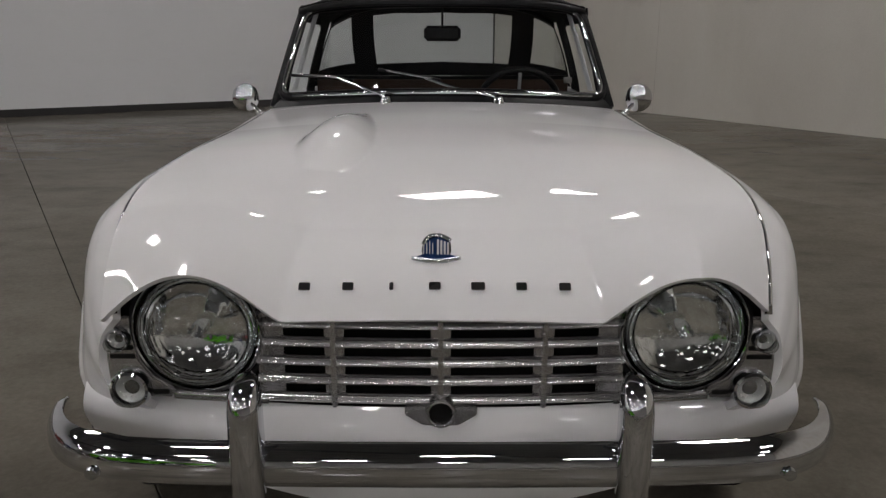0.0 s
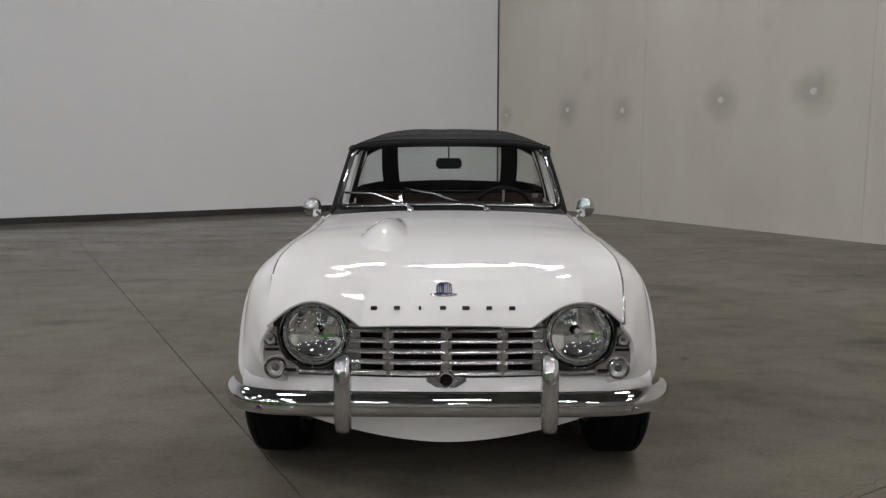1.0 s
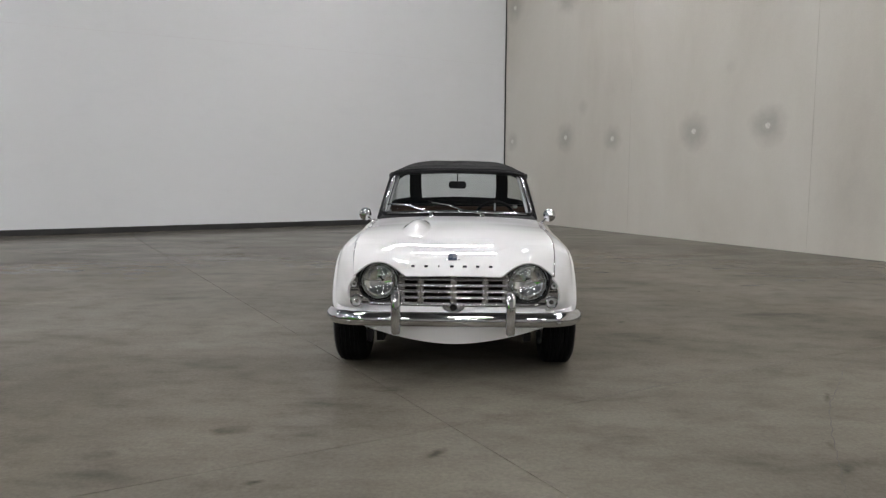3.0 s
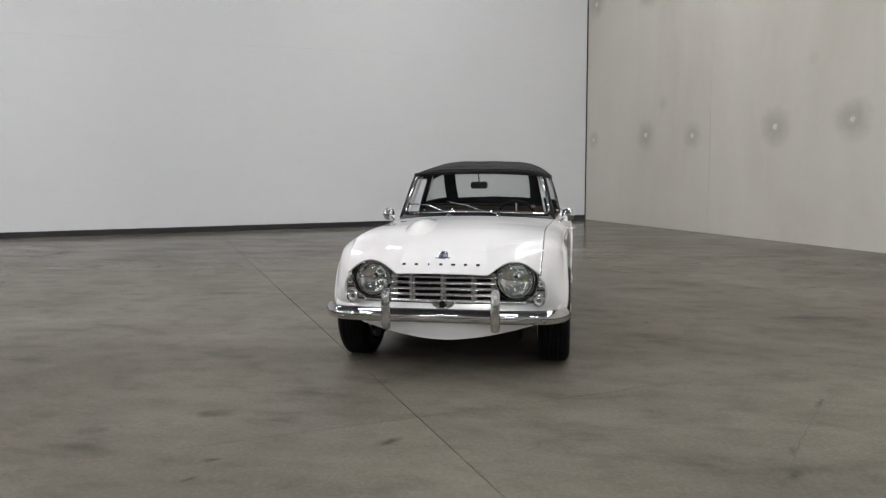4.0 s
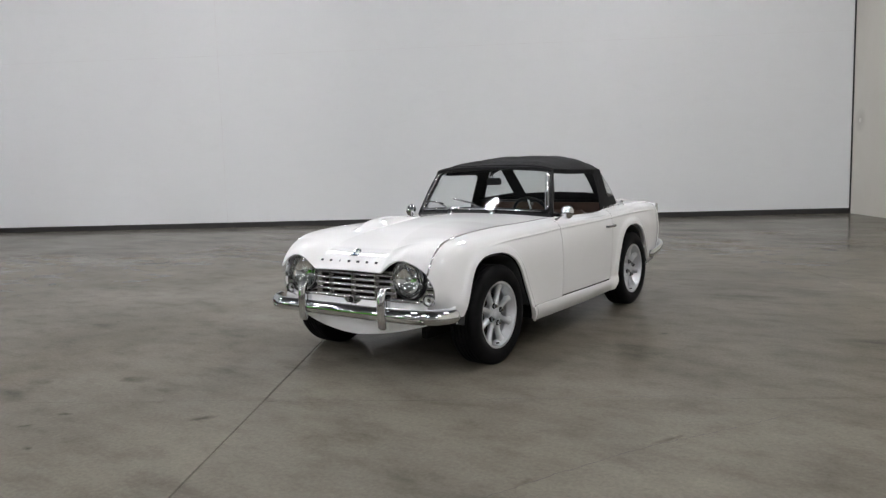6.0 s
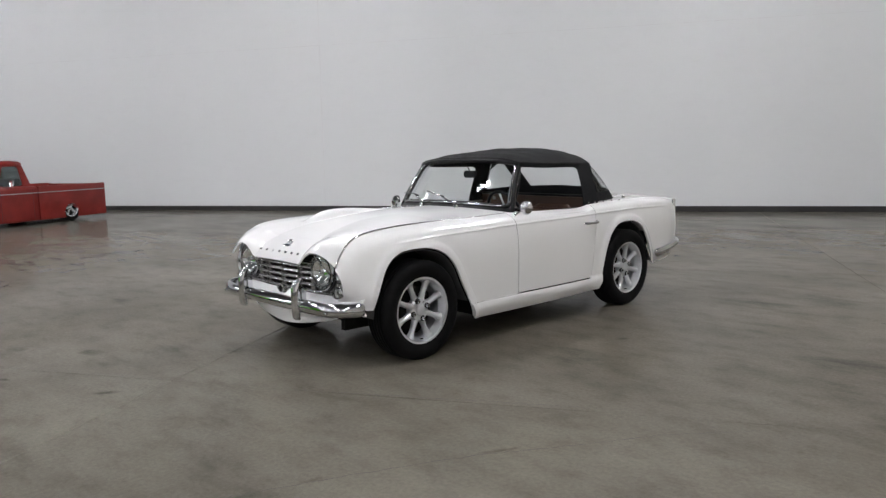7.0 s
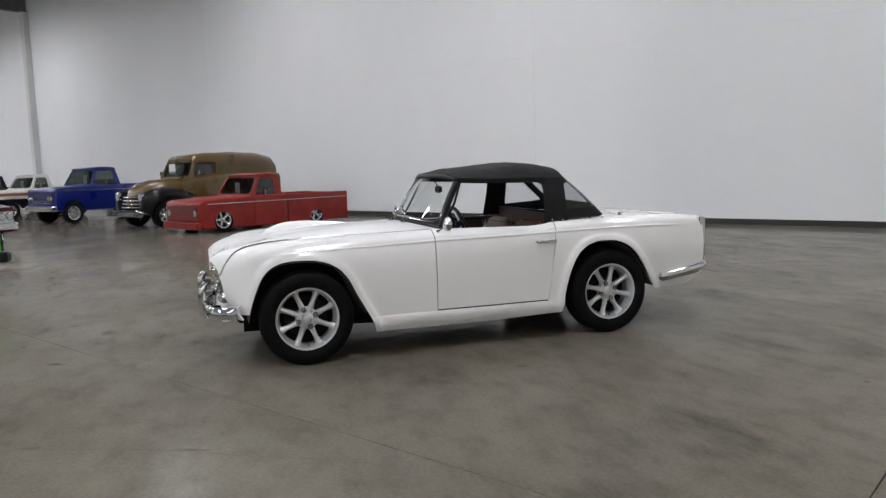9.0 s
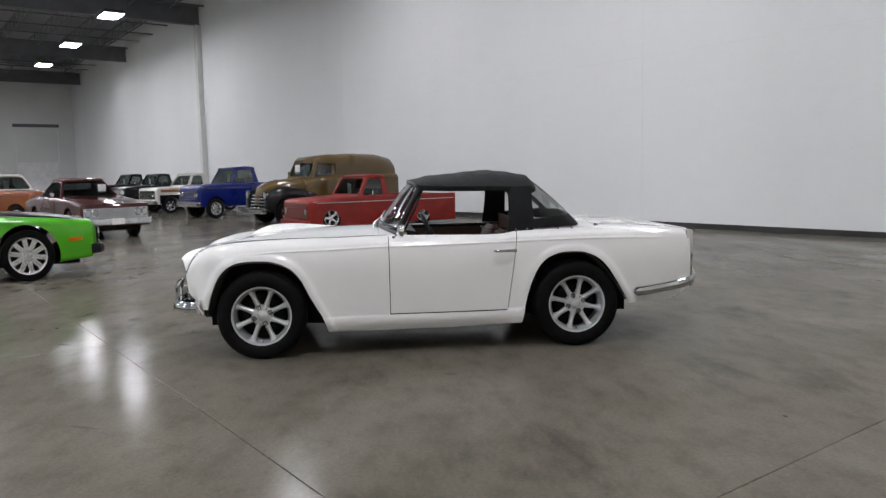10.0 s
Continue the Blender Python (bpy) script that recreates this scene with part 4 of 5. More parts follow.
RED_LENS = mat("red_lamp_lens", (0.35, 0.02, 0.015), 0.15, 0, 0.1, 20, 100)
ENAMEL = mat("blue_enamel", (0.012, 0.03, 0.085), 0.2, 0, 0.2, 60, 200)
MIRROR = chrome_mat()
MIRROR.name = "mirror_glass"


def build_windscreen(car):
    lin = np.linspace
    # glass outline: foot and head run back towards the pillars
    def foot(x):
        return Vector((x, .822 + .118 * (abs(x) / .555) ** 2.2, .872 - .026 * (abs(x) / .555) ** 2))
    def head(x):
        return Vector((x, 1.052 + .050 * (abs(x) / .475) ** 2, 1.166 - .024 * (abs(x) / .475) ** 2.4))
    def glass(u, w):
        a, b = foot(u * .555), head(u * .478)
        return a.lerp(b, w) + Vector((0, -.012 * math.sin(w * math.pi), 0))
    screen = part("windscreen", sheet([[glass(u, w) for w in lin(0, 1, 16)] for u in lin(-1, 1, 44)]), GLASS, car, "curved laminated windscreen")
    screen.visible_shadow = False
    loop = []
    cu, cw = .10, .17
    for u in lin(-1 + cu, 1 - cu, 40): loop.append(glass(u, 0.0))
    for a in lin(0, 90, 8)[1:]: loop.append(glass(1 - cu + cu * math.sin(radians(a)), cw * (1 - math.cos(radians(a)))))
    for w in lin(cw, 1 - cw, 14)[1:]: loop.append(glass(1, w))
    for a in lin(0, 90, 8)[1:]: loop.append(glass(1 - cu * (1 - math.cos(radians(a))), 1 - cw + cw * math.sin(radians(a))))
    for u in lin(1 - cu, -1 + cu, 40)[1:]: loop.append(glass(u, 1.0))
    for a in lin(0, 90, 8)[1:]: loop.append(glass(-1 + cu - cu * math.sin(radians(a)), 1 - cw * (1 - math.cos(radians(a)))))
    for w in lin(1 - cw, cw, 14)[1:]: loop.append(glass(-1, w))
    for a in lin(0, 90, 8)[1:-1]: loop.append(glass(-1 + cu * (1 - math.cos(radians(a))), cw * (1 - math.sin(radians(a)))))
    part("screen_trim", tube([p + Vector((0, -.006, 0)) for p in loop], .0085, 8, True), CHROME, screen, "chrome screen surround")
    part("screen_seal", tube([p + Vector((p.x * .02, .006, -.004)) for p in loop], .017, 8, True), BLACK, screen)
    # black scuttle below the screen
    part("screen_base", sheet([[foot(x) + Vector((0, .01, -.004)), foot(x) + Vector((x * .01, -.016, -.022)), foot(x) + Vector((x * .03, -.030, -.050))] for x in lin(-.57, .57, 40)], .004), BLACK, screen, "black screen base")
    for sx in (-1, 1):
        post = [glass(sx, w) + Vector((sx * .010, .014, 0)) for w in lin(-.12, 1, 12)]
        part("screen_pillar", tube(post, .022, 10, flat=.8), BLACK, screen, "black screen pillar")
        part("pillar_capping", sheet([[glass(sx * .945, w) + Vector((0, .022, 0)), glass(sx * .93, w) + Vector((0, .030, 0)), glass(sx * .918, w) + Vector((0, .042, 0))] for w in lin(.06, .95, 14)], .003), CAPPING, screen, "bright metal pillar capping")
    # wipers, both laid over to the car's right
    for pts, blade in ((((-.182, .785, .842), (-.192, .79, .862), (-.245, .825, .880), (-.345, .862, .913)), ((-.295, .858, .905), (-.40, .885, .918), (-.512, .912, .921))),
                       (((.182, .785, .842), (.172, .79, .860), (.083, .825, .874), (-.058, .852, .916)), ((-.005, .848, .908), (-.11, .858, .924), (-.212, .872, .942)))):
        w = part("wiper", tube(smooth_line(pts, 24), [.008] * 4 + [.0055] * 20, 8), CHROME, car, "chrome wiper arm with black blade")
        part("pivot", lathe([(.019, -.02), (.019, .010), (.012, .022), (0, .024)], 16, "z"), CHROME, w).location = (pts[0][0], pts[0][1], pts[0][2] - .004)
        part("blade", tube(smooth_line(blade, 16), .006, 6), BLACK, w)
        part("blade_holder", tube([(x, y - .008, z + .003) for x, y, z in smooth_line(blade, 16)[2:-2]], .0042, 6), CHROME, w)
    # inner mirror
    m = part("inner_mirror", box((-.066, 1.105, 1.032), (.066, 1.125, 1.086), .012, 3), BLACK, car, "black rear-view mirror")
    part("mirror_stem", tube([(0, 1.115, 1.08), (0, 1.09, 1.115), (0, 1.06, 1.150)], .004, 6), BLACK, m)
    part("mirror_face", box((-.060, 1.125, 1.038), (.060, 1.1265, 1.080), .004), MIRROR, m)


def build_hood(car):
    """The folding canvas hood with its three back panes."""
    lin = np.linspace
    prof = ([1.045, 1.10, 1.22, 1.40, 1.62, 1.80, 1.93, 2.0], [1.172, 1.188, 1.208, 1.222, 1.240, 1.222, 1.192, 1.165])
    half = ([1.045, 1.10, 1.3, 1.62, 1.85, 2.0], [.500, .512, .530, .530, .515, .50])
    edge = ([1.045, 1.10, 1.3, 1.62, 1.80, 1.93, 2.0], [1.140, 1.138, 1.130, 1.125, 1.118, 1.112, 1.10])
    def roof(y, r):
        zc, w, ze = float(pchip(*prof, y)), float(pchip(*half, y)), float(pchip(*edge, y))
        a = abs(r)
        sag = -.0055 * math.sin(max(0, y - 1.05) * 2 * math.pi / .29) ** 2
        x = w * (a ** .95)
        z = ze + (zc - ze) * (1 - a ** 4.2) + sag * (1 - a * a) + .0035 * math.sin(y * 31 + r * 5) * math.sin(r * 9 + 1.3) * (1 - a) * min(1, (y - 1.045) * 8)
        yy = y + .045 * a ** 2 * max(0, 1 - (y - 1.045) / .3)
        return (math.copysign(x, r), yy, z)
    hood = part("hood", sheet([[roof(y, r) for r in lin(-1, 1, 41)] for y in lin(1.045, 1.90, 44)], .006), CANVAS, car, "black canvas folding hood, raised")
    part("header_rail", tube([Vector(roof(1.05, r)) + Vector((0, -.004, -.010)) for r in lin(-1, 1, 30)], .013, 8), BLACK, hood)
    part("front_binding", tube([Vector(roof(1.052, r)) + Vector((0, -.004, .003)) for r in lin(-1, 1, 30)], .006, 6), CANVAS, hood)
    # back panel from the rear bow down to the deck, as a frame round its panes
    def back(u, w):
        """u over the width from one flap round to the other, w from the bow down to the deck."""
        m = abs(u)
        top = roof(1.90, min(1.0, m / .62))
        a = Vector((math.copysign(top[0], u), top[1] - .012 * max(0, m - .62) / .38, top[2] - .02 * max(0, m - .62) / .38))
        bx = float(pchip([0, .38, .52, .66, 1.0], [0, .33, .45, .548, .592], m))
        by = float(pchip([0, .38, .52, .66, 1.0], [2.285, 2.275, 2.25, 2.17, 1.875], m))
        b = Vector((math.copysign(bx, u), by, .852 - .022 * m))
        return a.lerp(b, w) + Vector((math.copysign(.010, u) * math.sin(w * math.pi) * (m > .05), .015 * math.sin(w * math.pi) * (1 - m), .012 * math.sin(w * math.pi) * (1 - m)))
    us = lin(-1, 1, 81)
    ws = lin(0, 1, 25)
    def pane_of(u, w):
        if abs(u) < .385 and .11 < w < .80:
            return "back"
        if .49 < abs(u) < .975 and .07 < w < .76:
            return "quarter"
        return ""
    for want, name, material, label in (("", "back_panel", CANVAS, "black canvas back"), ("back", "back_pane", VINYL, "clear vinyl back pane"), ("quarter", "quarter_pane", VINYL, "hazy vinyl quarter pane")):
        for side in ((0,) if want != "quarter" else (-1, 1)):
            faces, verts = [], [tuple(back(u, w)) for u in us for w in ws]
            for i in range(80):
                for j in range(24):
                    u, w = (us[i] + us[i + 1]) / 2, (ws[j] + ws[j + 1]) / 2
                    if pane_of(u, w) == want and (not side or u * side > 0):
                        k = i * 25 + j
                        faces.append((k, k + 25, k + 26, k + 1))
            bm = bmesh.new()
            bm.from_mesh(mesh_from(name, verts, faces))
            bmesh.ops.delete(bm, geom=[v for v in bm.verts if not v.link_faces], context="VERTS")
            if want == "":
                bmesh.ops.solidify(bm, geom=bm.faces[:], thickness=.005)
            soften(bm, 50)
            ob = part(name, bm, material, hood, label)
            if want:
                ob.visible_shadow = False
    for sx in (-1, 1):
        # side flap behind the door, and the narrow strip over the side opening
        def bend(y, z):
            f = (z - .81) / .31
            return sx * (.602 - .085 * max(0, f) ** 1.3 - .012 * max(0, y - 1.78))
        rows = []
        for f in lin(0, 1, 16):
            z = .806 + f * .318
            y0 = 1.700 + .020 * math.sin(min(1, f * 1.3) * math.pi / 2) - .10 * max(0, f - .86) / .14 * (f > .86)
            rows.append([(bend(y, z), y, z) for y in lin(y0, 1.885 + .005 * f, 10)])
        part("side_flap", sheet(rows, .006), CANVAS, hood)
        part("cant_strip", sheet([[(sx * (x + .004), y, z + .006), (sx * (x + .006), y, z - .014), (sx * (x + .002), y + 0, z - .026)] for x, y, z in [roof(y, 1) for y in lin(1.05, 1.74, 24)]], .006), CANVAS, hood)
        # inner hood frame
        part("hood_stay", tube([(sx * .55, .98, .83), (sx * .53, 1.06, .98), (sx * .49, 1.12, 1.12)], .0075, 8), BLACK, hood)
        for y in (1.76, 1.84, 1.95, 2.06, 2.16):
            z = float(back(sx * .95, 1)[2])
            part("stud", lathe([(.008, 0), (.007, .004), (0, .006)], 12, "x"), CHROME, hood).matrix_local = pose(sx * (.607 - .0 * y), y, .828, 0, 0 if sx > 0 else 180, 0)
    part("rear_bow", tube([Vector(roof(1.895, r)) + Vector((0, .004, -.012)) for r in lin(-.98, .98, 30)], .011, 8), BLACK, hood)


def build_cabin(car):
    lin = np.linspace
    part("dashboard", sheet([[(x, .93, .835), (x, 1.0, .842), (x, 1.06, .83), (x, 1.075, .80), (x, 1.06, .64)] for x in lin(-.58, .58, 20)], .01), BLACK, car, "black padded dashboard")
    part("cabin_tub", prism([(.86, .26), (1.75, .26), (1.86, .62), (1.86, .66), (1.74, .30), (.90, .30), (.90, .78), (.86, .78)], (-.60, .60), "x"), BLACK, car)
    part("rear_shelf", sheet([[(x, 1.80, .70), (x, 1.86, .775), (x, 2.0, .78), (x, 2.26, .80)] for x in lin(-.58, .58, 10)], .01), LEATHER, car, "brown trimmed rear shelf")
    for sx in (-1, 1):
        cx = sx * .285
        seat = part("seat", box((cx - .225, 1.20, .30), (cx + .225, 1.66, .45), .05, 3), LEATHER, car, "brown vinyl bucket seat")
        rows = []
        for z, y, w, d in ((.40, 1.60, .20, .05), (.46, 1.62, .225, .06), (.60, 1.665, .23, .06), (.70, 1.70, .215, .055), (.78, 1.73, .19, .045), (.81, 1.742, .14, .025)):
            rows.append([(cx + w * math.copysign(abs(math.cos(a)) ** .6, math.cos(a)), y + d * math.copysign(abs(math.sin(a)) ** .7, math.sin(a)), z) for a in lin(0, 2 * math.pi, 33)])
        part("backrest", sheet(rows), LEATHER, seat)
        part("piping", tube([(rows[-2][k][0], rows[-2][k][1], rows[-2][k][2]) for k in range(0, 33)], .006, 6), LEATHER, seat)
        part("side_rail", box((min(sx * .565, sx * .60), .95, .775), (max(sx * .565, sx * .60), 1.74, .80), .008), BLACK, car)
        part("rear_trim", box((min(sx * .56, sx * .60), 1.72, .45), (max(sx * .56, sx * .60), 1.9, .80), .01), LEATHER, car)
    # steering wheel on the car's left
    wheel = part("steering_wheel", tube([(.152 * math.cos(a), 0, .152 * math.sin(a)) for a in lin(0, 2 * math.pi, 41)[:-1]], .0125, 8, True, up=(0, 1, 0)), BLACK, car, "thin black steering wheel")
    wheel.matrix_local = pose(.285, 1.185, .795, 24, 0, 0)
    for a in (90, 210, 330):
        part("spoke", tube([(0, .01, 0), (.148 * math.cos(radians(a)), 0, .148 * math.sin(radians(a)))], .007, 6), ALLOY, wheel)
    part("boss", lathe([(.045, .02), (.045, -.005), (.03, -.015), (0, -.017)], 20, "y"), BLACK, wheel).matrix_local = pose(0, .01, 0, 0, 0, 180)
    part("column", tube([(.285, 1.17, .785), (.285, .95, .70)], .02, 10), BLACK, car)
    part("back_wall", box((-.575, 1.835, .45), (.575, 1.855, .868), .008), LEATHER, car, "brown trimmed panel behind the seats")
    part("back_wall_rail", tube([(-.575, 1.845, .872), (.575, 1.845, .872)], .010, 8), BLACK, car)
    part("screen_patch", box((.412, .920, .895), (.440, .923, .916), .001), GREY_PATCH, car, "small grey patch behind the windscreen")


CARD = mat("white_card", (0.7, 0.7, 0.7), 0.6)
GREY_PATCH = mat("grey_patch", (0.16, 0.16, 0.15), 0.6)


def tyre_mesh(outer=.300, rim=.196, half=.092):
    prof = [(rim - .004, -half * .80), (rim + .006, -half * .92), (rim + .04, -half * 1.03), (rim + .07, -half * 1.02), (outer - .016, -half * .90), (outer - .004, -half * .78)]
    groove = []
    for k in range(5):
        c = -half * .56 + k * half * .28
        groove += [(outer, c - .011), (outer, c - .005), (outer - .006, c - .003), (outer - .006, c + .003), (outer, c + .005)]
    prof += groove + [(r, -h) for r, h in reversed(prof)]
    return lathe(prof, 64, "x")


def build_wheel(car, side, inset, y, outer=.300):
    face = .689 + inset
    wheel = part("wheel", tyre_mesh(outer), TYRE, car, "black tyre on an eight-spoke silver alloy wheel")
    wheel.matrix_local = pose(side * (face - .072), y, outer - .003, 0, 0, 0 if side > 0 else 180)
    r = .200
    part("rim", lathe([(.192, -.10), (.186, -.08), (.178, -.05), (.180, .045), (.184, .058), (.196, .066), (r + .004, .074), (r + .006, .080), (r + .002, .084), (r - .010, .082), (r - .016, .070), (r - .020, .050), (r - .03, .03)], 64, "x"), ALLOY, wheel)
    part("brake_drum", lathe([(.135, -.06), (.135, -.005), (.12, 0.0), (0, 0.0)], 32, "x"), UNDER, wheel)
    part("well", lathe([(.178, -.055), (.0, -.055)], 32, "x"), UNDER, wheel)
    part("hub", lathe([(.072, .015), (.072, .045), (.064, .054), (.036, .056), (.033, .062), (.028, .066), (0, .067)], 32, "x"), ALLOY, wheel)
    for k in range(8):
        a = radians(22.5 + 45 * k + (9 if y > 1 else 0))
        bm = bmesh.new()
        secs = []
        for rad, w, top, low in ((.045, .024, .056, .020), (.075, .0185, .056, .026), (.115, .0155, .054, .028), (.150, .0165, .055, .026), (.170, .022, .060, .024), (.184, .034, .064, .024)):
            secs.append([(low, -w, rad), (top - .012, -w * .95, rad), (top - .003, -w * .55, rad), (top, 0, rad), (top - .003, w * .55, rad), (top - .012, w * .95, rad), (low, w, rad)])
        ob = part("spoke", sheet(secs), ALLOY, wheel)
        ob.matrix_local = Matrix.Rotation(a, 4, "X")
    for k in range(4):
        a = radians(20 + 90 * k)
        nut = part("wheel_nut", lathe([(.012, 0), (.012, .016), (.009, .020), (0, .020)], 6, "x"), CHROME, wheel)
        nut.location = (.0545, .0575 * math.cos(a), .0575 * math.sin(a))
        part("nut_seat", lathe([(.017, -.004), (.017, .004), (.013, .004), (.013, 0)], 16, "x"), UNDER, nut)
    part("valve", tube([(.055, .0, -.176), (.075, .0, -.172)], .004, 6), BLACK, wheel)


build_car()

# ================= other parked vehicles =================


def rloft(stations, n=5, bm=None):
    """A closed body through rounded sections (y, half width, low, high, top radius, bottom radius, x of middle)."""
    bm = bm or bmesh.new()
    rings = []
    for st in stations:
        y, w, z0, z1, rt, rb = st[:6]
        xc = st[6] if len(st) > 6 else 0.0
        pts = []
        for cx, cz, r, a0 in ((w - rt, z1 - rt, rt, 0), (-w + rt, z1 - rt, rt, 90), (-w + rb, z0 + rb, rb, 180), (w - rb, z0 + rb, rb, 270)):
            for k in range(n + 1):
                a = radians(a0 + 90 * k / n)
                pts.append((cx + r * math.cos(a), cz + r * math.sin(a)))
        # a slight crown across the top
        rings.append([bm.verts.new((xc + x, y, z + (0.03 * (1 - (x / w) ** 2) if z > z1 - 0.001 else 0))) for x, z in pts])
    m = len(rings[0])
    for a, b in zip(rings, rings[1:]):
        for k in range(m):
            bm.faces.new((a[k], a[(k + 1) % m], b[(k + 1) % m], b[k]))
    bm.faces.new(rings[0])
    bm.faces.new(rings[-1])
    bmesh.ops.recalc_face_normals(bm, faces=bm.faces[:])
    return soften(bm, 40)


def carve(bm, wells):
    """Cut round wheel arches (y, z, radius) out of a body, right through."""
    me = bpy.data.meshes.new("carved")
    bm.to_mesh(me)
    bm.free()
    ob = bpy.data.objects.new("carved", me)
    scene.collection.objects.link(ob)
    cut = []
    for y, z, r in wells:
        c = bmesh.new()
        lathe([(0, -3), (r, -3), (r, 3), (0, 3)], 40, "x", c)
        bmesh.ops.translate(c, verts=c.verts[:], vec=(0, y, z))
        bmesh.ops.recalc_face_normals(c, faces=c.faces[:])
        cm = bpy.data.meshes.new("cut")
        c.to_mesh(cm)
        c.free()
        co = bpy.data.objects.new("cut", cm)
        scene.collection.objects.link(co)
        md = ob.modifiers.new("cut", "BOOLEAN")
        md.operation, md.object, md.solver = "DIFFERENCE", co, "EXACT"
        cut.append(co)
    bpy.context.view_layer.update()
    done = bpy.data.meshes.new_from_object(ob.evaluated_get(bpy.context.evaluated_depsgraph_get()))
    for o in (ob, *cut):
        bpy.data.objects.remove(o)
    out = bmesh.new()
    out.from_mesh(done)
    bpy.data.meshes.remove(done)
    return soften(out, 40)


def road_wheel(parent, x, y, r, rim, spokes, width=.10, material=None):
    side = 1 if x > 0 else -1
    w = part("wheel", lathe([(rim - .004, -width * .8), (rim + .02, -width), (r - .03, -width), (r - .005, -width * .85), (r, -width * .6), (r, width * .6), (r - .005, width * .85), (r - .03, width), (rim + .02, width), (rim - .004, width * .8)], 40, "x"), TYRE, parent)
    w.matrix_local = pose(x, y, r - .004, 0, 0, 0 if side > 0 else 180)
    mt = material or POLISHED
    part("rim", lathe([(rim * .95, -width * .7), (rim * .9, width * .4), (rim + .004, width * .9), (rim + .002, width * 1.0), (rim * .93, width * .95), (rim * .88, width * .6)], 36, "x"), mt, w)
    part("well", lathe([(rim * .92, -.02), (0, -.02)], 24, "x"), UNDER, w)
    part("hub", lathe([(rim * .32, 0), (rim * .32, width * .55), (rim * .2, width * .8), (0, width * .82)], 20, "x"), mt, w)
    for k in range(spokes):
        bm = box((0.0, -rim * .13, rim * .2), (width * .55, rim * .13, rim * .95), .012)
        part("spoke", bm, mt, w).matrix_local = Matrix.Rotation(2 * math.pi * (k + .25) / spokes, 4, "X")
    return w


def window_ring(corners, margins, thick=.03):
    """A flat frame through four corners (foot front, foot back, head back, head front) round one window opening."""
    a, b, c, d = [Vector(p) for p in corners]
    front, back, top, foot = margins

    def at(u, v):
        return a.lerp(b, u).lerp(d.lerp(c, u), v)
    wide, high = (b - a).length, (d - a).length
    u0, u1, v0, v1 = front / wide, 1 - back / wide, foot / high, 1 - top / high
    r = .16
    inner = []
    for cu, cv, a0 in ((u1 - r * .6, v0 + r, -90), (u1 - r * .6, v1 - r, 0), (u0 + r * .6, v1 - r, 90), (u0 + r * .6, v0 + r, 180)):
        for k in range(4):
            t = radians(a0 + 30 * k)
            inner.append(at(cu + r * .6 * math.cos(t), cv + r * math.sin(t)))
    outer = [at(u, v) for u, v in ((u1 - .1, 0), (1, 0), (1, 0.02), (1, v0 + r), (1, v1 - r), (1, .98), (1, 1), (u1 - .1, 1), (u0 + .1, 1), (0, 1), (0, .98), (0, v1 - r), (0, v0 + r), (0, .02), (0, 0), (u0 + .1, 0))]
    bm = bmesh.new()
    vi, vo = [bm.verts.new(p) for p in inner], [bm.verts.new(p) for p in outer]
    n = len(vi)
    for k in range(n):
        bm.faces.new((vo[k], vo[(k + 1) % n], vi[(k + 1) % n], vi[k]))
    bmesh.ops.recalc_face_normals(bm, faces=bm.faces[:])
    bmesh.ops.solidify(bm, geom=bm.faces[:], thickness=thick)
    return soften(bm, 40), [at(u, v) for u, v in ((u0, v0), (u1, v0), (u1, v1), (u0, v1))]


def greenhouse(parent, paint, w0, w1, z0, z1, ya0, ya1, yc1, yc0, post=.03, roof=True, thick=.07, rear=None):
    """Roof, window frames and panes of a cab: ya0/ya1 foot and head of the screen, yc1/yc0 head and foot of the back pane."""
    lin = np.linspace
    if roof:
        part("roof", rloft([(ya1 - .05, w1 - .06, z1 - .06, z1 - .03, .015, .012), (ya1 + .03, w1 + .01, z1 - thick, z1 - .005, .05, .02), ((ya1 + yc1) / 2, w1 + .015, z1 - thick, z1 + .02, .07, .02), (yc1 - .05, w1 + .01, z1 - thick, z1, .06, .02), (yc1 + .03, w1 - .03, z1 - thick, z1 - .03, .02, .015)]), paint, parent)
    zt = z1 - thick + .012
    rear = rear or post * 3.4

    def pane(name, quad):
        q = [Vector(p) for p in quad]
        part(name, sheet([[q[0].lerp(q[1], u).lerp(q[3].lerp(q[2], u), f) for f in lin(0, 1, 3)] for u in lin(0, 1, 5)]), DARK_GLASS, parent)
    for sx in (-1, 1):
        ring, hole = window_ring([(sx * w0, ya0, z0 - .02), (sx * w0, yc0, z0 - .02), (sx * w1, yc1, zt), (sx * w1, ya1, zt)], (post * 2.2, rear, .035, .03))
        part("door_frame", ring, paint, parent)
        pane("side_window", hole)
    for name, yf, yh, side in (("windscreen", ya0, ya1, post * 1.5), ("back_pane", yc0, yc1, post * 2.5)):
        ring, hole = window_ring([(-w0, yf, z0 - .02), (w0, yf, z0 - .02), (w1, yh, zt), (-w1, yh, zt)], (side, side, .035, .04))
        part(name + "_frame", ring, paint, parent)
        pane(name, hole)
    part("bench_seat", box((-w0 + .12, (ya0 + yc0) / 2 + .1, z0 - .35), (w0 - .12, yc0 - .08, z0 + .16), .06), SEAT, parent)
    part("dash", box((-w0 + .06, ya0 + .08, z0 - .2), (w0 - .06, ya0 + .3, z0 + .03), .03), SEAT, parent)


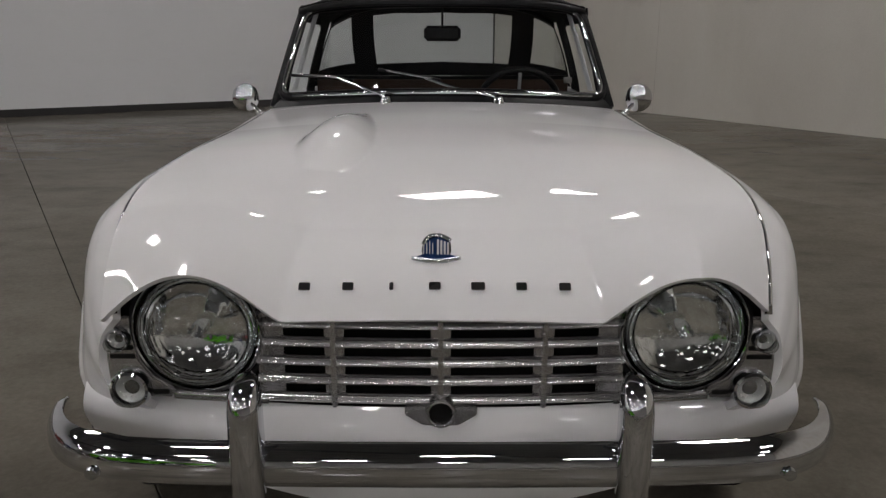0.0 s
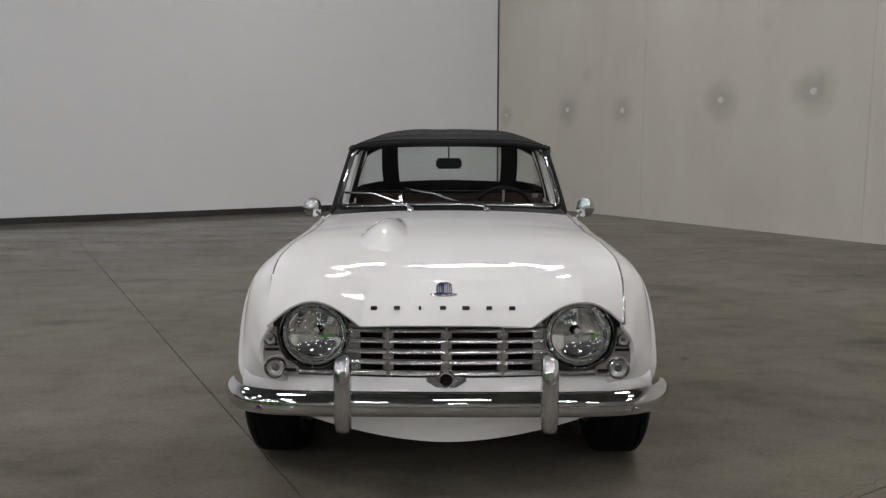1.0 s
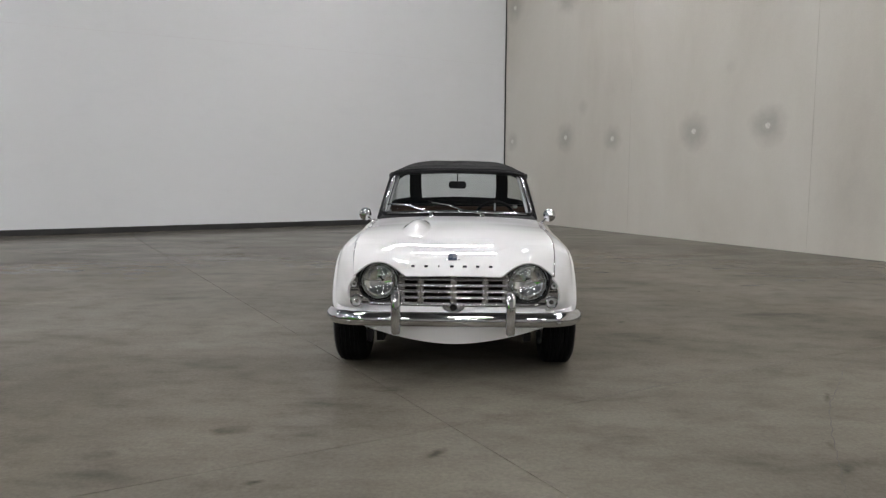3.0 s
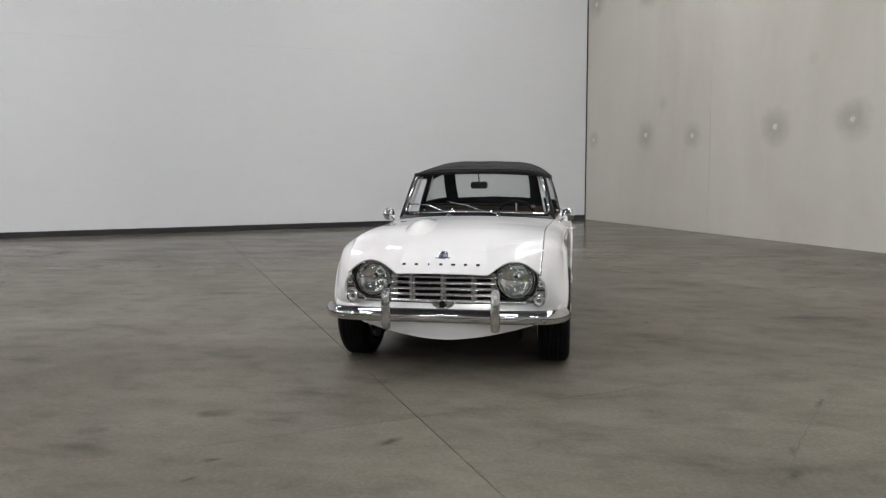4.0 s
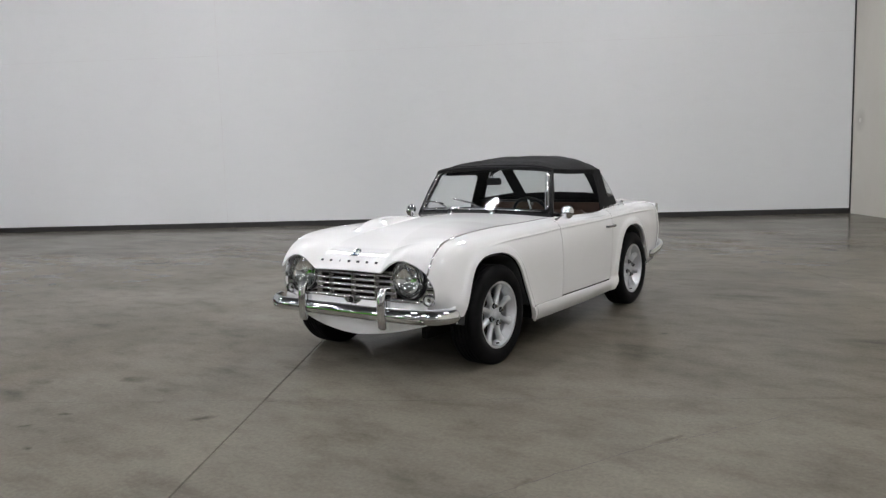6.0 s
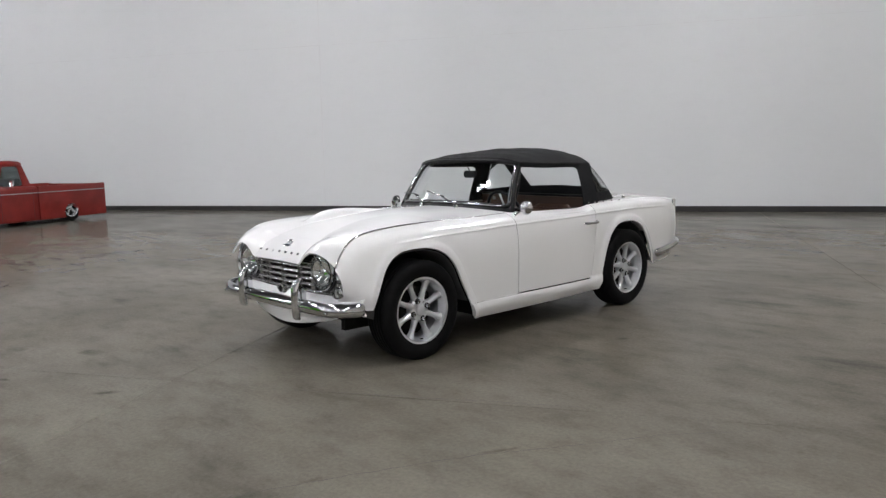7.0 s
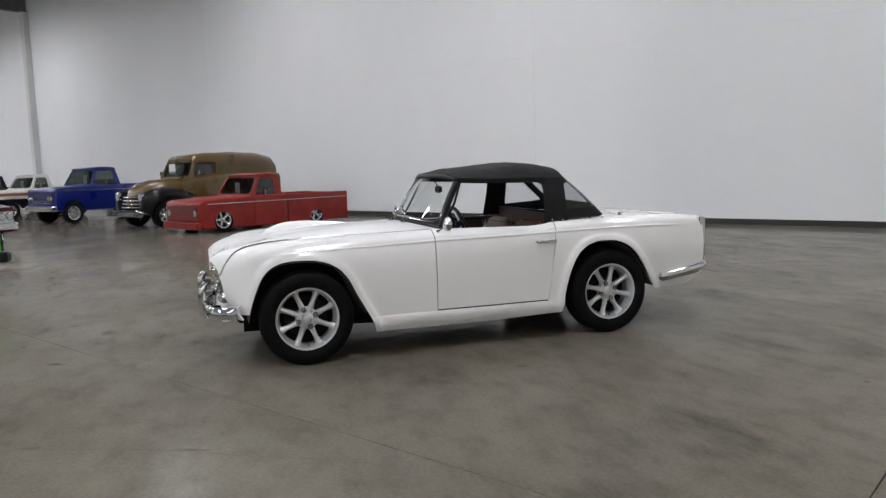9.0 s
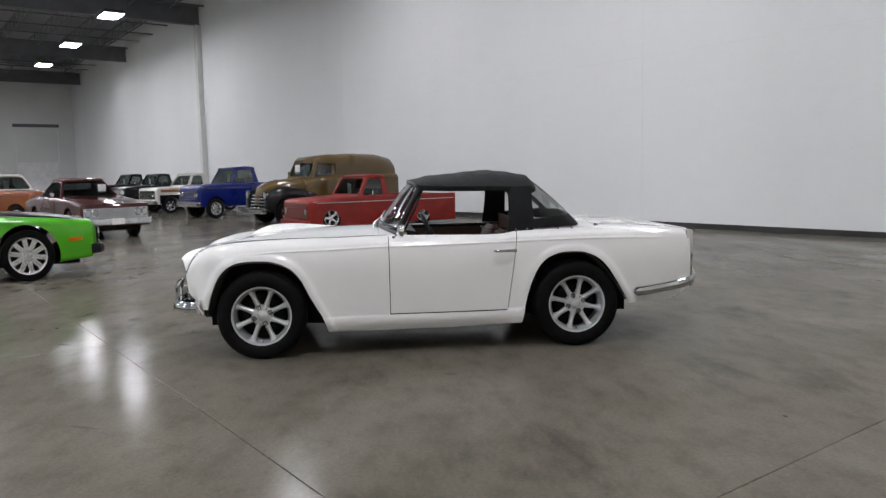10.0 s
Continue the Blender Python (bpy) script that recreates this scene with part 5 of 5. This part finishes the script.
def head_lamps(parent, xs, y, z, r=.085):
    for x in xs:
        l = part("headlight", lathe([(r * 1.2, .05), (r * 1.2, -.01), (r, -.025), (r * .95, 0), (0, .0)], 24, "y"), CHROME, parent)
        l.location = (x, y, z)
        part("reflector", lathe([(r * .97, -.004), (r * .5, -.006), (0, -.008)], 20, "y"), BRIGHT, l)
        part("lens", lathe([(r, -.012), (r * .7, -.03), (0, -.042)], 20, "y"), LENS_FROST, l)


def trim_bars(parent, name, zs, w, y, h, material, bow=.03, depth=.04):
    for z in zs:
        part(name, sheet([[(x, y + bow * (x / w) ** 2 + depth, z - h), (x, y + bow * (x / w) ** 2, z - h * .6), (x, y + bow * (x / w) ** 2 - .006, z), (x, y + bow * (x / w) ** 2, z + h * .6), (x, y + bow * (x / w) ** 2 + depth, z + h)] for x in np.linspace(-w, w, 14)]), material, parent)


def bed(parent, paint, y0, y1, w, z0, z1, wells):
    for sx in (-1, 1):
        side = carve(rloft([(y0, .05, z0, z1, .02, .02, sx * (w - .05)), ((y0 + y1) / 2, .06, z0, z1 + .005, .02, .02, sx * (w - .05)), (y1, .05, z0, z1, .02, .02, sx * (w - .05))]), wells)
        part("bed_side", side, paint, parent)
    part("bed_floor", box((-w + .1, y0, z0 + .18), (w - .1, y1, z0 + .22)), UNDER, parent)
    part("bed_front", box((-w + .1, y0, z0 + .2), (w - .1, y0 + .04, z1), .01), paint, parent)
    part("tailgate", box((-w + .1, y1 - .05, z0 + .1), (w - .1, y1, z1), .012), paint, parent)


def pickup(name, label, m, paint, low, wheel_r, rim, spokes, front="flat", rim_mat=None, stripe=None, lower_paint=None, head=1.22, tuck=0.0, roof_paint=None, grille_mat=None, seam=None):
    """A 1960s pickup with a long flat bonnet; low: height of the sills."""
    t = thing(name, label, "pickup truck", m)
    wells_f, wells_r = (0, wheel_r - tuck * .5, wheel_r + .055 - tuck), (3.0, wheel_r - tuck, wheel_r + .055 - tuck * 1.4)
    hood_z, cab_z = low + .80, low + 1.36
    part("front_clip", carve(rloft([(-.64, .90, low + .10, hood_z - .16, .05, .04), (-.60, .96, low + .04, hood_z - .10, .07, .04), (-.5, .985, low, hood_z - .06, .09, .04), (.2, .99, low, hood_z - .02, .10, .04), (.92, .99, low, hood_z, .10, .04)]), [wells_f]), paint, t)
    part("bonnet", rloft([(-.63, .74, hood_z - .17, hood_z - .135, .012, .01), (-.5, .80, hood_z - .14, hood_z - .05, .03, .01), (.2, .80, hood_z - .1, hood_z - .005, .03, .01), (.90, .78, hood_z - .1, hood_z + .015, .03, .01)]), paint, t)
    cab = part("cab", rloft([(.93, .985, low, hood_z, .09, .04), (1.4, .99, low, hood_z + .01, .09, .04), (2.0, .985, low, hood_z, .09, .04)]), paint, t)
    greenhouse(t, roof_paint or paint, .90, .76, hood_z + .02, cab_z + .02, head - .30, head, 1.80, 1.91, .045, thick=.09, rear=.22)
    bed(t, paint, 2.04, 4.16, .98, low, hood_z - .02, [wells_r])
    part("chassis", box((-.5, -.5, low - .02), (.5, 4.0, low + .2)), UNDER, t)
    g = part("grille", box((-.80, -.66, low + .22), (.80, -.60, hood_z - .17), .02), grille_mat or stripe or GRILLE, t)
    trim_bars(g, "grille_bar", [low + .27 + .06 * k for k in range(5)], .62, -.675, .016, paint if front == "flat" else CHROME, .01, .03)
    head_lamps(t, (-.70, .70) if front == "flat" else (-.74, -.56, .56, .74), -.66, low + .42, .085 if front == "flat" else .07)
    part("front_bumper", rloft([(-.76, .92, low + .02, low + .17, .04, .04), (-.71, .97, low + .0, low + .18, .05, .05), (-.62, .96, low + .0, low + .18, .05, .05)]), paint if front == "flat" else CHROME, t)
    for sx in (-1, 1):
        part("side_trim", box((min(sx * .985, sx * .998), -.45, hood_z - (.26 if lower_paint else .16)), (max(sx * .985, sx * .998), 4.1, hood_z - .14), .003), CHROME if stripe is None else stripe, t)
        mi = part("door_mirror", box((sx * 1.05 - .06, 1.22, hood_z + .03), (sx * 1.05 + .06, 1.26, hood_z + .16), .015), CHROME, t)
        part("mirror_arm", tube([(sx * .97, 1.28, hood_z - .02), (sx * 1.04, 1.26, hood_z + .06)], .01, 6), CHROME, mi)
        part("door_seam", box((min(sx * .96, sx * .9925), .97, low + .06), (max(sx * .96, sx * .9925), .976, hood_z - .06)), seam or BLACK, t)
        part("door_seam", box((min(sx * .96, sx * .9925), 1.86, low + .06), (max(sx * .96, sx * .9925), 1.866, hood_z - .06)), seam or BLACK, t)
        for y in (0, 3.0):
            road_wheel(t, sx * .86, y, wheel_r, rim, spokes, .11, rim_mat)
        if lower_paint:
            part("two_tone_panel", carve(box((min(sx * .975, sx * 1.0), -.5, low + .02), (max(sx * .975, sx * 1.0), 4.1, low + .42), .01), [wells_f, wells_r]), lower_paint, t)
    part("screen_card", box((-.25, 1.12, hood_z + .06), (-.02, 1.13, hood_z + .34)), CARD, t, "white paper sheet behind the windscreen").rotation_euler = (0, 0, 0)
    return t


def panel_van(m):
    t = thing("panel_van", "gold and black rounded 1950s panel van with chrome bar grille", "van", m)
    part("bonnet", rloft([(-.62, .16, .62, .86, .10, .05), (-.5, .30, .55, 1.12, .16, .06), (-.2, .42, .55, 1.26, .2, .06), (.3, .52, .55, 1.34, .22, .06), (.75, .62, .55, 1.38, .22, .06)]), GOLD, t)
    part("body", carve(rloft([(.74, .66, .42, 1.36, .2, .06), (.95, .84, .40, 1.42, .16, .06), (1.5, .93, .40, 1.46, .16, .06), (2.4, .95, .40, 1.5, .16, .06), (3.7, .93, .42, 1.5, .16, .06), (4.05, .86, .46, 1.45, .16, .06)]), [(2.95, .37, .47)]), GOLD, t)
    part("roof", rloft([(1.02, .62, 1.85, 1.93, .04, .03), (1.14, .74, 1.80, 2.02, .16, .03), (1.6, .80, 1.80, 2.09, .22, .03), (1.78, .80, 1.80, 2.09, .22, .03)]), GOLD, t)
    part("rear_body", rloft([(1.72, .82, 1.42, 2.08, .30, .03), (2.4, .88, 1.42, 2.11, .34, .03), (3.3, .88, 1.42, 2.08, .34, .03), (3.85, .82, 1.42, 1.98, .34, .03), (4.02, .72, 1.42, 1.84, .3, .03)]), GOLD, t)
    greenhouse(t, GOLD, .80, .70, 1.40, 1.92, .86, 1.08, 1.74, 1.76, .045, False)
    for sx in (-1, 1):
        part("front_fender", carve(rloft([(-.62, .10, .50, .82, .09, .05, sx * .68), (-.5, .20, .40, 1.0, .18, .06, sx * .70), (-.2, .25, .36, 1.10, .22, .06, sx * .72), (.2, .25, .36, 1.10, .22, .06, sx * .72), (.6, .22, .36, 1.02, .20, .06, sx * .76), (1.05, .12, .36, .84, .10, .06, sx * .84)]), [(0, .37, .44)]), GLOSS_BLACK, t, "black bulbous fender")
        part("rear_fender", carve(rloft([(2.3, .06, .40, .7, .05, .04, sx * .94), (2.6, .10, .38, .92, .09, .05, sx * .95), (3.0, .12, .38, .98, .1, .05, sx * .95), (3.4, .10, .40, .9, .09, .05, sx * .95), (3.7, .05, .42, .7, .04, .04, sx * .94)]), [(2.95, .37, .44)]), GLOSS_BLACK, t)
        part("running_board", box((min(sx * .78, sx * 1.0), .9, .34), (max(sx * .78, sx * 1.0), 2.4, .40), .02), GLOSS_BLACK, t)
        for y in (0, 2.95):
            road_wheel(t, sx * .76, y, .37, .20, 6, .10)
        mi = part("door_mirror", lathe([(.07, 0), (.07, .02), (0, .04)], 18, "y"), CHROME, t)
        mi.location = (sx * 1.02, 1.0, 1.52)
        part("mirror_arm", tube([(sx * .84, 1.02, 1.42), (sx * 1.0, 1.0, 1.5)], .01, 6), CHROME, t)
    head_lamps(t, (-.64, .64), -.62, .90, .11)
    g = part("grille", box((-.50, -.58, .50), (.50, -.45, .92), .03), UNDER, t)
    for k in range(5):
        trim_bars(g, "grille_bar", [.50 + .095 * k], .64 - .03 * k, -.70 + .015 * k, .036, CHROME, .10, .08)
    part("front_bumper", rloft([(-.86, .90, .36, .50, .05, .05), (-.80, .98, .34, .52, .06, .06), (-.74, .97, .36, .50, .05, .05)]), CHROME, t)
    part("bonnet_ornament", tube([(0, -.55, 1.10), (0, -.3, 1.27), (0, .1, 1.345)], .014, 8), CHROME, t)
    part("chassis", box((-.5, -.5, .34), (.5, 3.9, .5)), UNDER, t)
    part("screen_card", box((-.45, .95, 1.5), (-.12, .96, 1.8)), CARD, t, "white paper sheet behind the windscreen")
    return t


def coupe(name, label, m, paint, front_mat, wheel_r, rim, spokes, top, stripes=None, lights="quad"):
    """A large two-door of the 1960s or 70s."""
    t = thing(name, label, "car", m)
    wf, wr = (0, wheel_r, wheel_r + .07), (2.82, wheel_r, wheel_r + .07)
    part("body", carve(rloft([(-.92, .86, .36, .70, .05, .06), (-.86, .92, .28, .78, .05, .06), (-.3, .95, .22, .84, .08, .08), (.6, .955, .20, .90, .09, .08), (1.2, .96, .20, .93, .09, .08), (2.3, .965, .20, .94, .09, .08), (3.2, .95, .24, .90, .09, .08), (3.85, .90, .34, .84, .08, .06)]), [wf, wr]), paint, t)
    part("bonnet", rloft([(-.84, .74, .72, .775, .02, .01), (-.3, .78, .76, .865, .03, .01), (.5, .80, .8, .925, .03, .01), (.85, .78, .8, .945, .03, .01)]), stripes or paint, t)
    greenhouse(t, top, .80, .58, .94, 1.36, .92, 1.42, 2.25, 2.85, .035)
    gr = part("grille", box((-.86, -.945, .46), (.86, -.88, .70), .015), front_mat, t)
    trim_bars(gr, "grille_bar", [.50, .545, .59, .635], .52, -.955, .008, front_mat, .005, .02)
    head_lamps(t, (-.76, -.58, .58, .76) if lights == "quad" else (-.7, .7), -.95, .60, .075)
    part("front_bumper", rloft([(-1.02, .90, .34, .45, .04, .04), (-.96, .965, .32, .47, .05, .05), (-.84, .965, .33, .46, .04, .04)]), POLISHED if lights == "quad" else GLOSS_BLACK, t)
    part("plate", box((-.17, -1.035, .33), (.17, -1.02, .47), .006), CARD, t, "plain white plate")
    part("chassis", box((-.6, -.7, .18), (.6, 3.6, .4)), UNDER, t)
    for sx in (-1, 1):
        for y in (0, 2.82):
            road_wheel(t, sx * .80, y, wheel_r, rim, spokes, .12, None)
        part("marker_lamp", box((min(sx * .93, sx * .962), -.72, .52), (max(sx * .93, sx * .962), -.54, .57), .008), AMBER, t, "amber side marker lamp")
        part("door_seam", box((min(sx * .93, sx * .968), 1.0, .26), (max(sx * .93, sx * .968), 1.008, .86)), BLACK, t)
        part("side_trim", box((min(sx * .95, sx * .972), wheel_r + .12, .30), (max(sx * .95, sx * .972), 2.3, .325), .004), CHROME, t)
        mi = part("door_mirror", box((sx * .98 - .06, 1.06, .96), (sx * .98 + .06, 1.11, 1.05), .02), CHROME, t)
    part("screen_card", box((.30, 1.10, 1.03), (.52, 1.12, 1.22)), CARD, t, "white paper sheet behind the windscreen")
    return t


def paint_mat(name, col, coat=1.0, rough=.3):
    return mat(name, col, rough, 0, .06, 2.0, 120, 0, coat, .08, .12)


DARK_GLASS = glass_mat("tinted_cab_glass", (0.34, 0.38, 0.37), 1.6)
POLISHED = mat("polished_bright_metal", (0.78, 0.79, 0.81), .2, .75, .05, 10, 80)
SEAT = mat("dark_seat_vinyl", (0.03, 0.028, 0.027), .6)
RED = mat("weathered_red_paint", (0.205, 0.020, 0.016), .42, 0, .22, 2.2, 60, 0, .35, .15, .12)
DARK_RED = mat("dark_red_grille_paint", (0.09, 0.012, 0.01), .4, 0, .15, 5, 80)
GOLD = paint_mat("metallic_gold_paint", (0.088, 0.054, 0.014))
GLOSS_BLACK = paint_mat("gloss_black_paint", (0.004, 0.004, 0.005), 0.55)
BLUE = paint_mat("deep_blue_paint", (0.003, 0.010, 0.115))
GREEN = paint_mat("lime_green_paint", (0.075, 0.38, 0.012))
MAROON = paint_mat("maroon_paint", (0.045, 0.008, 0.009))
SILVER = mat("dull_silver_trim", (0.4, 0.41, 0.42), .35, .6, .1, 4, 90)
ORANGE = paint_mat("burnt_orange_paint", (0.22, 0.065, 0.02))
RUST = paint_mat("pale_orange_paint", (0.30, 0.12, 0.06))
CREAM = paint_mat("off_white_paint", (0.62, 0.61, 0.57))
AMBER = mat("amber_lens", (0.7, 0.16, 0.01), .2)


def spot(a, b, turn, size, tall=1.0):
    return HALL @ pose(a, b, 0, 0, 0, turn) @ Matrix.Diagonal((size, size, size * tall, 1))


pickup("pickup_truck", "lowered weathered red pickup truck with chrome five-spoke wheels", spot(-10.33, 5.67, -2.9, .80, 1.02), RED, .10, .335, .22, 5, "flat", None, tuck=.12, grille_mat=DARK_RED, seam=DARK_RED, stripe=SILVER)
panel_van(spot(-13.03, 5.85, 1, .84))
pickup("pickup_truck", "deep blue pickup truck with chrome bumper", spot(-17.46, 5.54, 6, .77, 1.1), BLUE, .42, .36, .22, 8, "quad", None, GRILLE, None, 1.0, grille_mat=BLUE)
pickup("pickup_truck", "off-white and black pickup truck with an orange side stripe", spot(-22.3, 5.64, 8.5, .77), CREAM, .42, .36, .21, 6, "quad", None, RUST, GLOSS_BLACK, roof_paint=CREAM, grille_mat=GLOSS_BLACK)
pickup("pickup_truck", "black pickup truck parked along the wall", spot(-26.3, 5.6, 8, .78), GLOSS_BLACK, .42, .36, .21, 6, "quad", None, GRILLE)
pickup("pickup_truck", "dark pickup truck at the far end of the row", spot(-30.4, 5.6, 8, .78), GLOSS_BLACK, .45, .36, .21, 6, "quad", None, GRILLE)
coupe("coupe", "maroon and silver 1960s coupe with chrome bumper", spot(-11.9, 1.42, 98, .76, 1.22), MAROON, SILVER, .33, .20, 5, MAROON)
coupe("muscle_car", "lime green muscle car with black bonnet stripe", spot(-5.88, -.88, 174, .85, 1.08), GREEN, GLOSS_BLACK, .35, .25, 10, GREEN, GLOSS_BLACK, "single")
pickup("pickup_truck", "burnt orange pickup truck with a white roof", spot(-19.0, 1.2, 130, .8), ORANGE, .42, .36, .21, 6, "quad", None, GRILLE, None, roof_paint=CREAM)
